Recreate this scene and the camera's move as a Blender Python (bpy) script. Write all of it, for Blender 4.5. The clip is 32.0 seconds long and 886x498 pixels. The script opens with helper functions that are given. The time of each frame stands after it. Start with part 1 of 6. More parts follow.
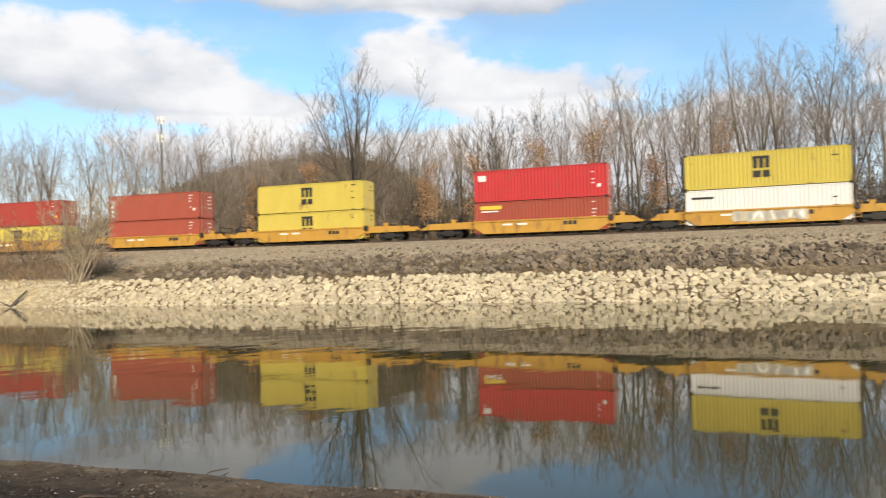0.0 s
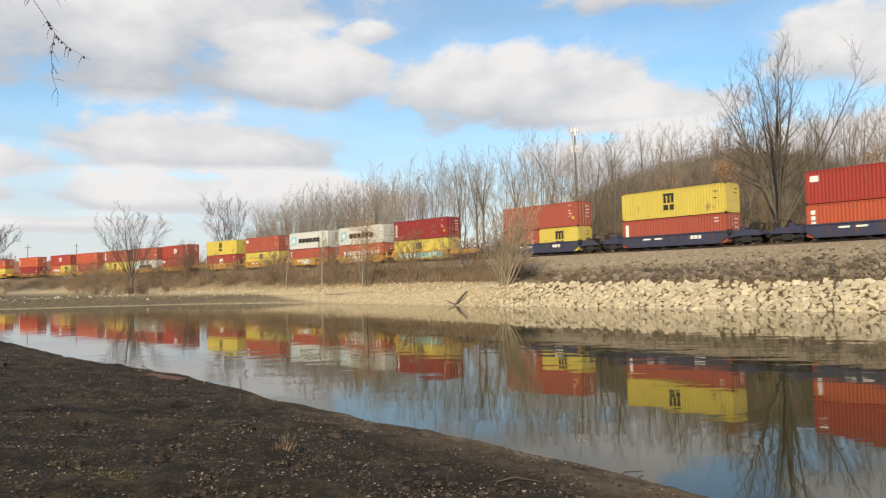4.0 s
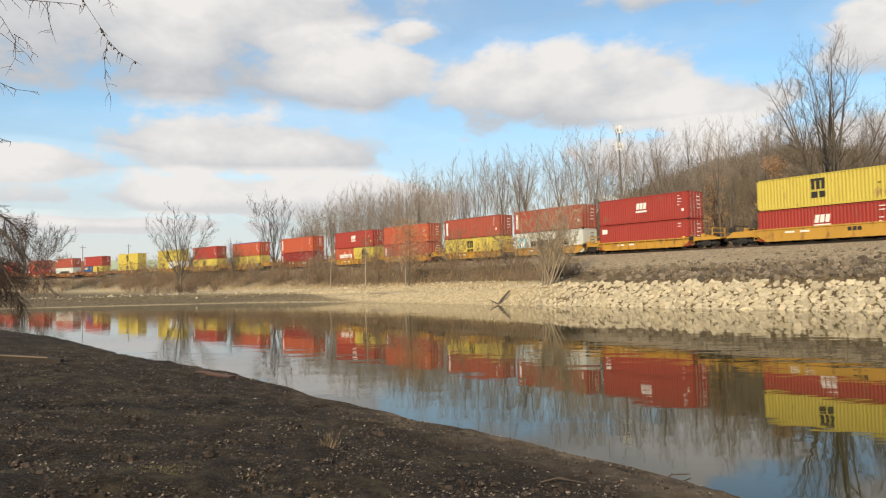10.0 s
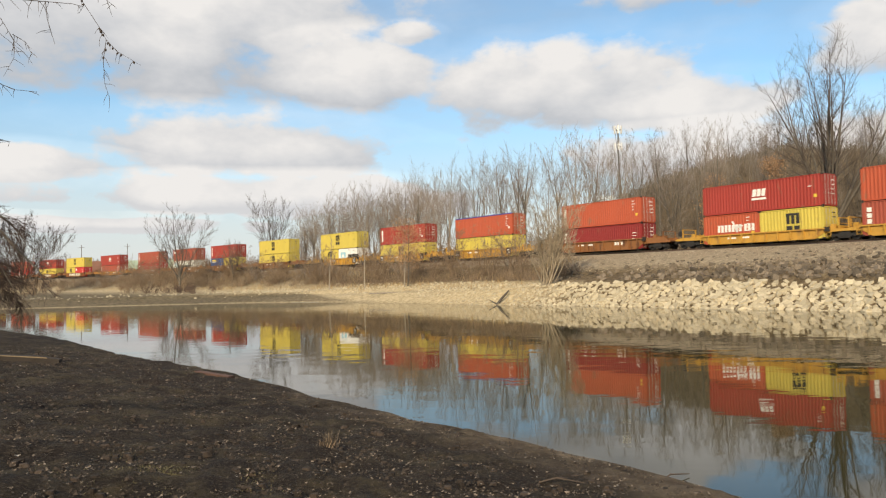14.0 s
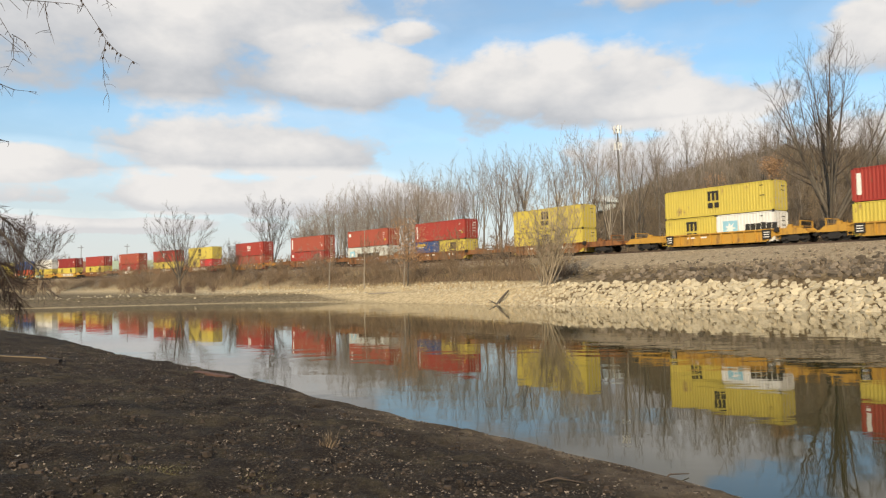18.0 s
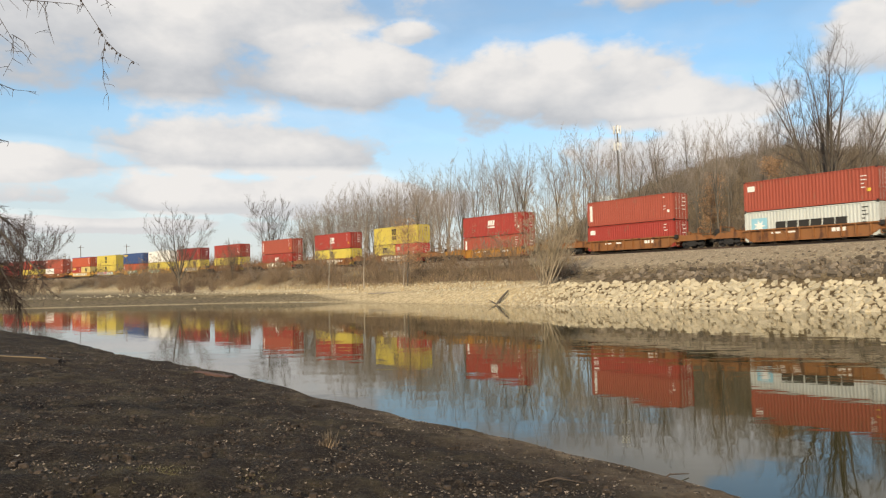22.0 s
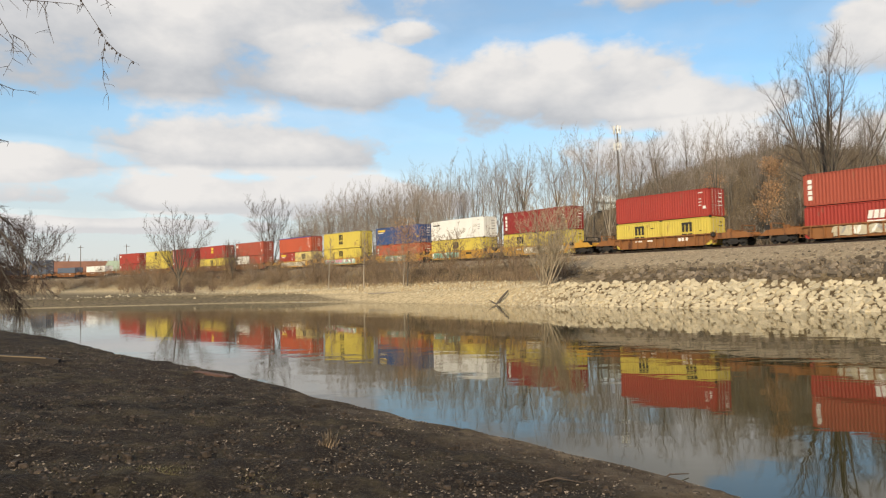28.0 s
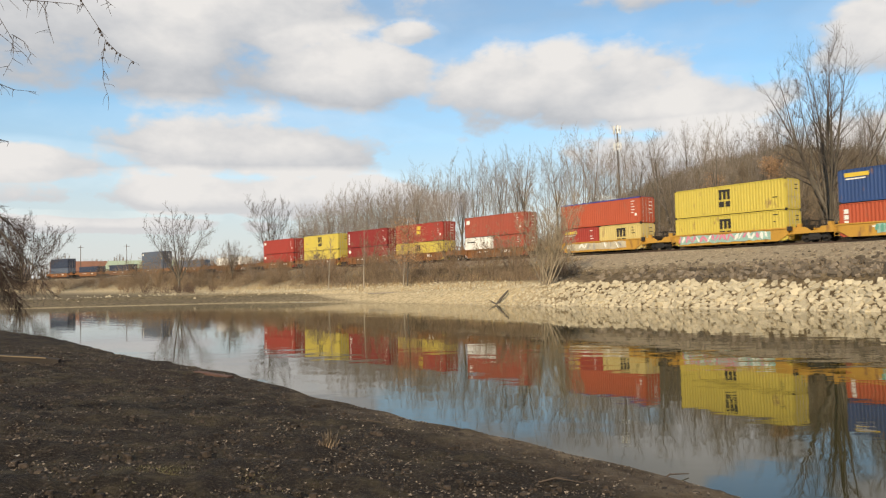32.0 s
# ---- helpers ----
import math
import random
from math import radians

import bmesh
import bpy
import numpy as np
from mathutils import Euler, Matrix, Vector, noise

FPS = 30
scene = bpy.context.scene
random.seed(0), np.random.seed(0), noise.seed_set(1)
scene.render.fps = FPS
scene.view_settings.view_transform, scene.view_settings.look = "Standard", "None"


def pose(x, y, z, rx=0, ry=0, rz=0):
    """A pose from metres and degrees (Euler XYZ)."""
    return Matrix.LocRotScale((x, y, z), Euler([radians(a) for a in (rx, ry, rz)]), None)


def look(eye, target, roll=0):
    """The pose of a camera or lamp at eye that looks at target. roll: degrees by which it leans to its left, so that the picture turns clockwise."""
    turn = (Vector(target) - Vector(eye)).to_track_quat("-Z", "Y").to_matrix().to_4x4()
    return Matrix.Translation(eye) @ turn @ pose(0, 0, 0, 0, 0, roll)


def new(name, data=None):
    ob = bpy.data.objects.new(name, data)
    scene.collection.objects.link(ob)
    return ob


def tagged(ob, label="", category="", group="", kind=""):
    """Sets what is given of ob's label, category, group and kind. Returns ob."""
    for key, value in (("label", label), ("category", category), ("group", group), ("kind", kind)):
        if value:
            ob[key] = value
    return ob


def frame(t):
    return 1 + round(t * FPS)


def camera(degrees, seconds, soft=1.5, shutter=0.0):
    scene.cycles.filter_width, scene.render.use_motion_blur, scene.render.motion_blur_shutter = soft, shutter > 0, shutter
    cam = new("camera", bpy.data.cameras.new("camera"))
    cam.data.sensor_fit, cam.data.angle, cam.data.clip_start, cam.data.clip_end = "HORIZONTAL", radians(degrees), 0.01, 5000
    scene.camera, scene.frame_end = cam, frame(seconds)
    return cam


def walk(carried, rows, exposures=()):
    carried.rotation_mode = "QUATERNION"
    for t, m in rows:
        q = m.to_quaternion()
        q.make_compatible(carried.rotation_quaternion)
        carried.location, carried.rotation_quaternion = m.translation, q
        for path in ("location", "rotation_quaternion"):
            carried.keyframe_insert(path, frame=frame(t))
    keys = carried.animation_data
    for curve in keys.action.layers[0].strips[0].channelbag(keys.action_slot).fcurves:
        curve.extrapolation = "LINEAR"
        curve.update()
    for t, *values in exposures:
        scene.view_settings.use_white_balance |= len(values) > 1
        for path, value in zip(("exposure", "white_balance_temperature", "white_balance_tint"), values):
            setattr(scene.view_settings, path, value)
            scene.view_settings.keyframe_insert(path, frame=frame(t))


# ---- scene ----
cam = camera(63.34, 32.0, soft=1.2, shutter=0.2)
EYE = (0.0, 0.0, 2.63)
TURNS = [(0, 91.40, 1.28, -35.39), (0.5, 91.62, 1.33, -27.88), (1, 91.78, 1.29, -21.73), (1.5, 91.95, 1.26, -16.67),
         (2, 92.06, 1.25, -12.42), (2.5, 92.19, 1.17, -8.78), (3, 92.29, 1.12, -6.17), (3.5, 92.32, 1.13, -4.69),
         (4, 92.37, 1.12, -3.42), (4.5, 92.39, 1.09, -1.83), (5.5, 92.42, 1.06, 0.35), (6.5, 92.42, 1.05, 0.74),
         (7, 92.40, 1.06, 0.47), (7.5, 92.39, 1.06, 0.27), (8, 92.39, 1.08, 0.17), (9, 92.38, 1.08, 0.05),
         (10, 92.38, 1.09, -0.02), (12, 92.38, 1.10, -0.09), (16, 92.38, 1.12, -0.10), (20, 92.38, 1.13, -0.14),
         (25, 92.38, 1.12, -0.15), (32, 92.38, 1.12, -0.15)]
walk(cam, [(t, pose(*EYE, rx, ry, rz)) for t, rx, ry, rz in TURNS],
     exposures=[(0, 0.56, 6500, 10), (1.5, 0.48, 6500, 10), (3.5, 0.40, 6650, 10), (8, 0.37, 6850, 10), (25, 0.36, 6850, 10), (32, 0.32, 6850, 10)])

# ---- world and sun ----
SUN_TO = Vector((-0.30, -0.92, 0.52)).normalized()
world = bpy.data.worlds.new("sky")
scene.world = world
world.use_nodes = True
wn, wl = world.node_tree.nodes, world.node_tree.links
wn.clear()


def wmath(op, a, b=None, c=None):
    n = wn.new("ShaderNodeMath")
    n.operation = op
    for i, v in enumerate((a, b, c)):
        if v is None:
            continue
        if isinstance(v, (int, float)):
            n.inputs[i].default_value = v
        else:
            wl.new(v, n.inputs[i])
    return n.outputs[0]


def wramp(fac, stops):
    n = wn.new("ShaderNodeValToRGB")
    wl.new(fac, n.inputs[0])
    while len(n.color_ramp.elements) < len(stops):
        n.color_ramp.elements.new(0.5)
    for e, (p, c) in zip(n.color_ramp.elements, stops):
        e.position, e.color = p, (*c, 1)
    return n.outputs[0]


sky = wn.new("ShaderNodeTexSky")
sky.sky_type, sky.sun_disc = "NISHITA", False
sky.sun_elevation = math.asin(SUN_TO.z)
sky.sun_rotation = math.atan2(SUN_TO.x, SUN_TO.y)
sky.air_density, sky.dust_density, sky.ozone_density = 1.0, 0.6, 2.5
coord = wn.new("ShaderNodeTexCoord")
split = wn.new("ShaderNodeSeparateXYZ")
wl.new(coord.outputs["Generated"], split.inputs[0])
# azimuth (left of the river axis) and height, in degrees
flat = wmath("SQRT", wmath("ADD", wmath("MULTIPLY", split.outputs[0], split.outputs[0]), wmath("MULTIPLY", split.outputs[1], split.outputs[1])))
az = wmath("MULTIPLY", wmath("ARCTAN2", wmath("MULTIPLY", split.outputs[0], -1), split.outputs[1]), 57.2958)
el = wmath("MULTIPLY", wmath("ARCTAN2", split.outputs[2], flat), 57.2958)


def wnoise(scale, detail, sx, sy, off):
    comb = wn.new("ShaderNodeCombineXYZ")
    wl.new(wmath("MULTIPLY", az, sx), comb.inputs[0])
    wl.new(wmath("MULTIPLY", el, sy), comb.inputs[1])
    comb.inputs[2].default_value = off
    n = wn.new("ShaderNodeTexNoise")
    n.inputs["Scale"].default_value, n.inputs["Detail"].default_value, n.inputs["Roughness"].default_value = scale, detail, 0.55
    wl.new(comb.outputs[0], n.inputs["Vector"])
    return n.outputs[0]


puff = wnoise(1.0, 9, 0.17, 0.30, 3.1)
wisp = wnoise(1.0, 5, 0.05, 0.16, 9.4)
# banks of cumulus: azimuth, height of the middle, half width, half height
BANKS = [(22, 21.0, 19, 8.2), (7, 16.2, 7, 3.2), (2.4, 19.0, 2.6, 1.0), (-11, 14.6, 12.5, 3.6), (16, 10.4, 13, 2.6), (14, 6.4, 20, 2.0), (30, 8.5, 8, 1.6),
         (-23, 21.2, 10, 1.8), (-33, 15.5, 5, 3.6), (15, 22.4, 10, 2.2), (-41, 13.6, 11, 2.8), (-45, 8.5, 26, 4.0), (-36, 21.0, 14, 1.8), (-70, 16, 6, 4.5), (-20, 9.0, 10, 2.5), (25, 4.4, 15, 0.9), (-19, 12.6, 8, 2.6)]
mask, shade = None, None
for a0, e0, ra, re in BANKS:
    da = wmath("DIVIDE", wmath("SUBTRACT", az, a0), ra)
    de = wmath("DIVIDE", wmath("SUBTRACT", el, e0), re)
    d = wmath("SUBTRACT", 1.0, wmath("SQRT", wmath("ADD", wmath("MULTIPLY", da, da), wmath("MULTIPLY", de, de))))
    # the flat grey underside of each bank
    top = wmath("MINIMUM", wmath("MULTIPLY_ADD", d, 3.0, 1.0), wmath("ADD", d, wmath("MULTIPLY", de, 0.80)))
    mask = d if mask is None else wmath("MAXIMUM", mask, d)
    shade = top if shade is None else wmath("MAXIMUM", shade, top)
away = wmath("MULTIPLY", wmath("SUBTRACT", wnoise(1.0, 4, 0.03, 0.07, 21.0), 0.5), 1.6)
inside = wmath("GREATER_THAN", wmath("ABSOLUTE", wmath("SUBTRACT", az, -15)), 62)
high = wmath("GREATER_THAN", el, 25)
free = wmath("MAXIMUM", inside, high)
mask = wmath("MAXIMUM", mask, wmath("SUBTRACT", wmath("MULTIPLY", wmath("ADD", away, 0.15), free), wmath("MULTIPLY", wmath("SUBTRACT", 1.0, free), 3.0)))
cover = wmath("ADD", mask, wmath("MULTIPLY", wmath("SUBTRACT", puff, 0.5), 1.9))
cover = wmath("ADD", cover, wmath("MULTIPLY", wmath("SUBTRACT", wisp, 0.5), 0.5))
edge = wn.new("ShaderNodeMapRange")
edge.interpolation_type = "SMOOTHSTEP"
edge.inputs["From Min"].default_value, edge.inputs["From Max"].default_value = -0.22, 0.32
wl.new(cover, edge.inputs["Value"])
veil = wmath("MULTIPLY", wmath("SUBTRACT", wisp, 0.24), 1.0)
haze = wn.new("ShaderNodeMapRange")
haze.interpolation_type = "SMOOTHSTEP"
for key, val in (("From Min", 18.0), ("From Max", 1.0), ("To Min", 0.0), ("To Max", 0.9)):
    haze.inputs[key].default_value = val
wl.new(el, haze.inputs["Value"])
alpha = wmath("MINIMUM", wmath("MAXIMUM", edge.outputs[0], wmath("MAXIMUM", veil, haze.outputs[0])), 1.0)
tone = wmath("ADD", wmath("ADD", wmath("MULTIPLY", shade, 0.60), 0.30), wmath("MULTIPLY", wmath("SUBTRACT", puff, 0.5), 1.6))
tone = wmath("MAXIMUM", tone, wmath("MULTIPLY", haze.outputs[0], 0.62))
cloud = wramp(tone, [(0.0, (0.57, 0.615, 0.69)), (0.4, (0.75, 0.78, 0.835)), (0.9, (1.0, 1.0, 1.015))])
blue = wn.new("ShaderNodeMix")
blue.data_type = "RGBA"
gain = wn.new("ShaderNodeVectorMath")
gain.operation = "MULTIPLY"
wl.new(sky.outputs[0], gain.inputs[0])
gain.inputs[1].default_value = (0.80, 1.02, 1.03)
bgain = wn.new("ShaderNodeVectorMath")
bgain.operation = "SCALE"
wl.new(cloud, bgain.inputs[0])
SKY, CLOUD = 0.14, 0.655
bgain.inputs["Scale"].default_value = CLOUD / SKY
wl.new(alpha, blue.inputs[0])
wl.new(gain.outputs[0], blue.inputs["A"])
wl.new(bgain.outputs[0], blue.inputs["B"])
back = wn.new("ShaderNodeBackground")
back.inputs["Strength"].default_value = SKY
wl.new(blue.outputs["Result"], back.inputs[0])
wout = wn.new("ShaderNodeOutputWorld")
wl.new(back.outputs[0], wout.inputs[0])

sun = new("sun", bpy.data.lights.new("sun", "SUN"))
sun.data.energy, sun.data.angle, sun.data.color = 3.5, radians(0.6), (1.0, 0.84, 0.60)
sun.matrix_world = look(SUN_TO * 100, (0, 0, 0))


# ---- materials ----
def material(name, base, rough=0.8, metal=0.0, spread=0.25, scale=3.0, fine=60.0, bump=0.2, stain=None, stain_at=0.55, rand=0.0, spec=0.5, stretch=(1, 1, 1), depth=0.02):
    m = bpy.data.materials.new(name)
    m.use_nodes = True
    n, l = m.node_tree.nodes, m.node_tree.links
    b = n["Principled BSDF"]
    b.inputs["Roughness"].default_value, b.inputs["Metallic"].default_value = rough, metal
    b.inputs["Specular IOR Level"].default_value = spec
    tc = n.new("ShaderNodeTexCoord")
    mp = n.new("ShaderNodeMapping")
    mp.inputs["Scale"].default_value = stretch
    l.new(tc.outputs["Object"], mp.inputs[0])
    big, small = n.new("ShaderNodeTexNoise"), n.new("ShaderNodeTexNoise")
    for t, s, d in ((big, scale, 6), (small, fine, 4)):
        t.inputs["Scale"].default_value, t.inputs["Detail"].default_value = s, d
        l.new(mp.outputs[0], t.inputs["Vector"])
    info = n.new("ShaderNodeObjectInfo")
    add = n.new("ShaderNodeMath")
    add.operation = "MULTIPLY_ADD"
    l.new(info.outputs["Random"], add.inputs[0])
    add.inputs[1].default_value = 40.0
    add.inputs[2].default_value = 0.0
    off = n.new("ShaderNodeCombineXYZ")
    l.new(add.outputs[0], off.inputs[0])
    l.new(off.outputs[0], mp.inputs["Location"])
    mix = n.new("ShaderNodeMix")
    mix.data_type = "RGBA"
    lo, hi = tuple(c * (1 - spread) for c in base), tuple(min(1, c * (1 + spread)) for c in base)
    mix.inputs["A"].default_value, mix.inputs["B"].default_value = (*lo, 1), (*hi, 1)
    sm = n.new("ShaderNodeMath")
    sm.operation = "MULTIPLY_ADD"
    l.new(small.outputs[0], sm.inputs[0])
    sm.inputs[1].default_value = 0.5
    half = n.new("ShaderNodeMath")
    half.operation = "MULTIPLY"
    l.new(big.outputs[0], half.inputs[0])
    half.inputs[1].default_value = 0.5
    l.new(half.outputs[0], sm.inputs[2])
    con = n.new("ShaderNodeMapRange")
    con.inputs["From Min"].default_value, con.inputs["From Max"].default_value = 0.3, 0.7
    l.new(sm.outputs[0], con.inputs["Value"])
    l.new(con.outputs[0], mix.inputs[0])
    colour = mix.outputs["Result"]
    if stain:
        st = n.new("ShaderNodeTexNoise")
        st.inputs["Scale"].default_value, st.inputs["Detail"].default_value = scale * 2.3, 8
        l.new(mp.outputs[0], st.inputs["Vector"])
        rg = n.new("ShaderNodeMapRange")
        rg.inputs["From Min"].default_value, rg.inputs["From Max"].default_value = stain_at, stain_at + 0.14
        l.new(st.outputs[0], rg.inputs["Value"])
        m2 = n.new("ShaderNodeMix")
        m2.data_type = "RGBA"
        m2.inputs["B"].default_value = (*stain, 1)
        l.new(colour, m2.inputs["A"])
        l.new(rg.outputs[0], m2.inputs[0])
        colour = m2.outputs["Result"]
    if rand:
        geo = n.new("ShaderNodeNewGeometry")
        sumr = n.new("ShaderNodeMath")
        sumr.operation = "ADD"
        l.new(geo.outputs["Random Per Island"], sumr.inputs[0])
        l.new(info.outputs["Random"], sumr.inputs[1])
        fr = n.new("ShaderNodeMath")
        fr.operation = "FRACT"
        l.new(sumr.outputs[0], fr.inputs[0])
        mr = n.new("ShaderNodeMapRange")
        mr.inputs["To Min"].default_value, mr.inputs["To Max"].default_value = 1 - rand, 1 + rand
        l.new(fr.outputs[0], mr.inputs["Value"])
        sc = n.new("ShaderNodeVectorMath")
        sc.operation = "SCALE"
        l.new(colour, sc.inputs[0])
        l.new(mr.outputs[0], sc.inputs["Scale"])
        colour = sc.outputs[0]
    l.new(colour, b.inputs["Base Color"])
    if bump:
        bp = n.new("ShaderNodeBump")
        bp.inputs["Strength"].default_value, bp.inputs["Distance"].default_value = bump, depth
        l.new(sm.outputs[0], bp.inputs["Height"])
        l.new(bp.outputs[0], b.inputs["Normal"])
    return m


RUST = (0.16, 0.07, 0.035)


def paint(name, base, stain=(0.20, 0.11, 0.07), at=0.62):
    return material(name, base, rough=0.55, spread=0.13, scale=0.8, fine=14, bump=0.05, stain=stain, stain_at=at, spec=0.35, stretch=(1.0, 1.0, 0.35))


PAINT = {
    "red": paint("red container paint", (0.317, 0.040, 0.031)),
    "brick": paint("brick red container paint", (0.326, 0.072, 0.046)),
    "orange": paint("orange red container paint", (0.414, 0.084, 0.040)),
    "dark": paint("dark red container paint", (0.229, 0.022, 0.022)),
    "bright": paint("bright red container paint", (0.484, 0.040, 0.044)),
    "yellow": paint("yellow container paint", (0.537, 0.436, 0.084)),
    "grey": paint("light grey container paint", (0.522, 0.551, 0.532), at=0.68),
    "white": paint("white container paint", (0.760, 0.760, 0.741), at=0.70),
    "chalk": paint("chalky white container paint", (0.722, 0.722, 0.703), at=0.66),
    "blue": paint("blue container paint", (0.031, 0.070, 0.202)),
    "navy": paint("dark navy container paint", (0.026, 0.040, 0.079)),
    "slate": paint("slate blue container paint", (0.088, 0.114, 0.167)),
    "tan": paint("pale yellow container paint", (0.546, 0.440, 0.176)),
}
CAR_PAINT = {
    "yellow": paint("yellow rail car paint", (0.49, 0.275, 0.05), stain=(0.26, 0.14, 0.05), at=0.55),
    "brown": paint("rust brown rail car paint", (0.25, 0.11, 0.042), stain=(0.10, 0.045, 0.025), at=0.52),
    "navy": paint("dark blue rail car paint", (0.045, 0.05, 0.09), stain=(0.09, 0.06, 0.05), at=0.55),
    "ochre": paint("weathered ochre rail car paint", (0.42, 0.20, 0.035), stain=(0.16, 0.07, 0.03), at=0.50),
}
M_INK = material("black marking paint", (0.025, 0.023, 0.02), rough=0.6, spread=0.2, bump=0)
M_WHITE = material("white marking paint", (0.78, 0.77, 0.74), rough=0.6, spread=0.1, bump=0)
M_SKYBLUE = material("light blue marking paint", (0.28, 0.55, 0.68), rough=0.6, spread=0.1, bump=0)
M_GOLD = material("yellow marking paint", (0.70, 0.50, 0.06), rough=0.6, spread=0.1, bump=0)
M_BLUETOP = material("blue tarpaulin edge", (0.05, 0.06, 0.32), rough=0.6, spread=0.15, bump=0)
M_TEAL = material("pale teal spray paint", (0.30, 0.48, 0.43), rough=0.6, spread=0.3, scale=2, bump=0)
M_GREEN = material("sea green spray paint", (0.12, 0.34, 0.27), rough=0.6, spread=0.3, scale=2, bump=0)
M_PINK = material("pink spray paint", (0.62, 0.22, 0.32), rough=0.6, spread=0.3, scale=2, bump=0)
M_CREAM = material("cream spray paint", (0.50, 0.45, 0.34), rough=0.6, spread=0.3, scale=2, bump=0)
M_STEEL = material("dark oily steel", (0.035, 0.032, 0.03), rough=0.6, metal=0.3, spread=0.4, scale=4, bump=0.1)
M_ROD = material("galvanised rod", (0.42, 0.40, 0.38), rough=0.5, metal=0.5, spread=0.2, bump=0)
M_RAIL = material("worn steel rail", (0.16, 0.11, 0.085), rough=0.45, metal=0.7, spread=0.3, bump=0.1)
M_TIE = material("weathered tie timber", (0.09, 0.075, 0.062), rough=0.9, spread=0.4, bump=0.4)
M_BARK = material("grey brown bark", (0.125, 0.108, 0.088), rough=0.95, spread=0.4, scale=2.0, fine=18, bump=0.5, stretch=(1, 1, 0.3), rand=0.25)
M_TWIG = material("brown twigs", (0.235, 0.200, 0.170), rough=0.95, spread=0.3, scale=1.0, fine=8, bump=0.0, rand=0.3)
M_PALE = material("pale grey bark", (0.27, 0.235, 0.19), rough=0.95, spread=0.3, scale=2.0, fine=18, bump=0.4, rand=0.25)
M_BRUSH = material("dry brown brush stems", (0.225, 0.162, 0.108), rough=0.95, spread=0.35, scale=1.0, fine=8, bump=0.0, rand=0.35)
M_UNDER = material("brown grey undergrowth", (0.145, 0.115, 0.084), rough=0.95, spread=0.35, scale=1.0, fine=8, bump=0.0, rand=0.35)
M_LEAF = material("withered orange brown leaves", (0.40, 0.245, 0.135), rough=0.9, spread=0.3, scale=2.0, bump=0.0, rand=0.35)
M_GRASS = material("dry tan grass", (0.34, 0.245, 0.125), rough=0.95, spread=0.3, scale=2.0, bump=0.0, rand=0.35)
M_LIME = material("pale limestone", (0.47, 0.405, 0.285), rough=0.9, spread=0.2, scale=1.6, fine=12, bump=0.35, stain=(0.36, 0.30, 0.21), stain_at=0.64, rand=0.2, depth=0.05)
M_ROCK = material("dark weathered rubble", (0.155, 0.124, 0.092), rough=0.95, spread=0.4, scale=1.5, fine=11, bump=0.4, rand=0.55, depth=0.05)


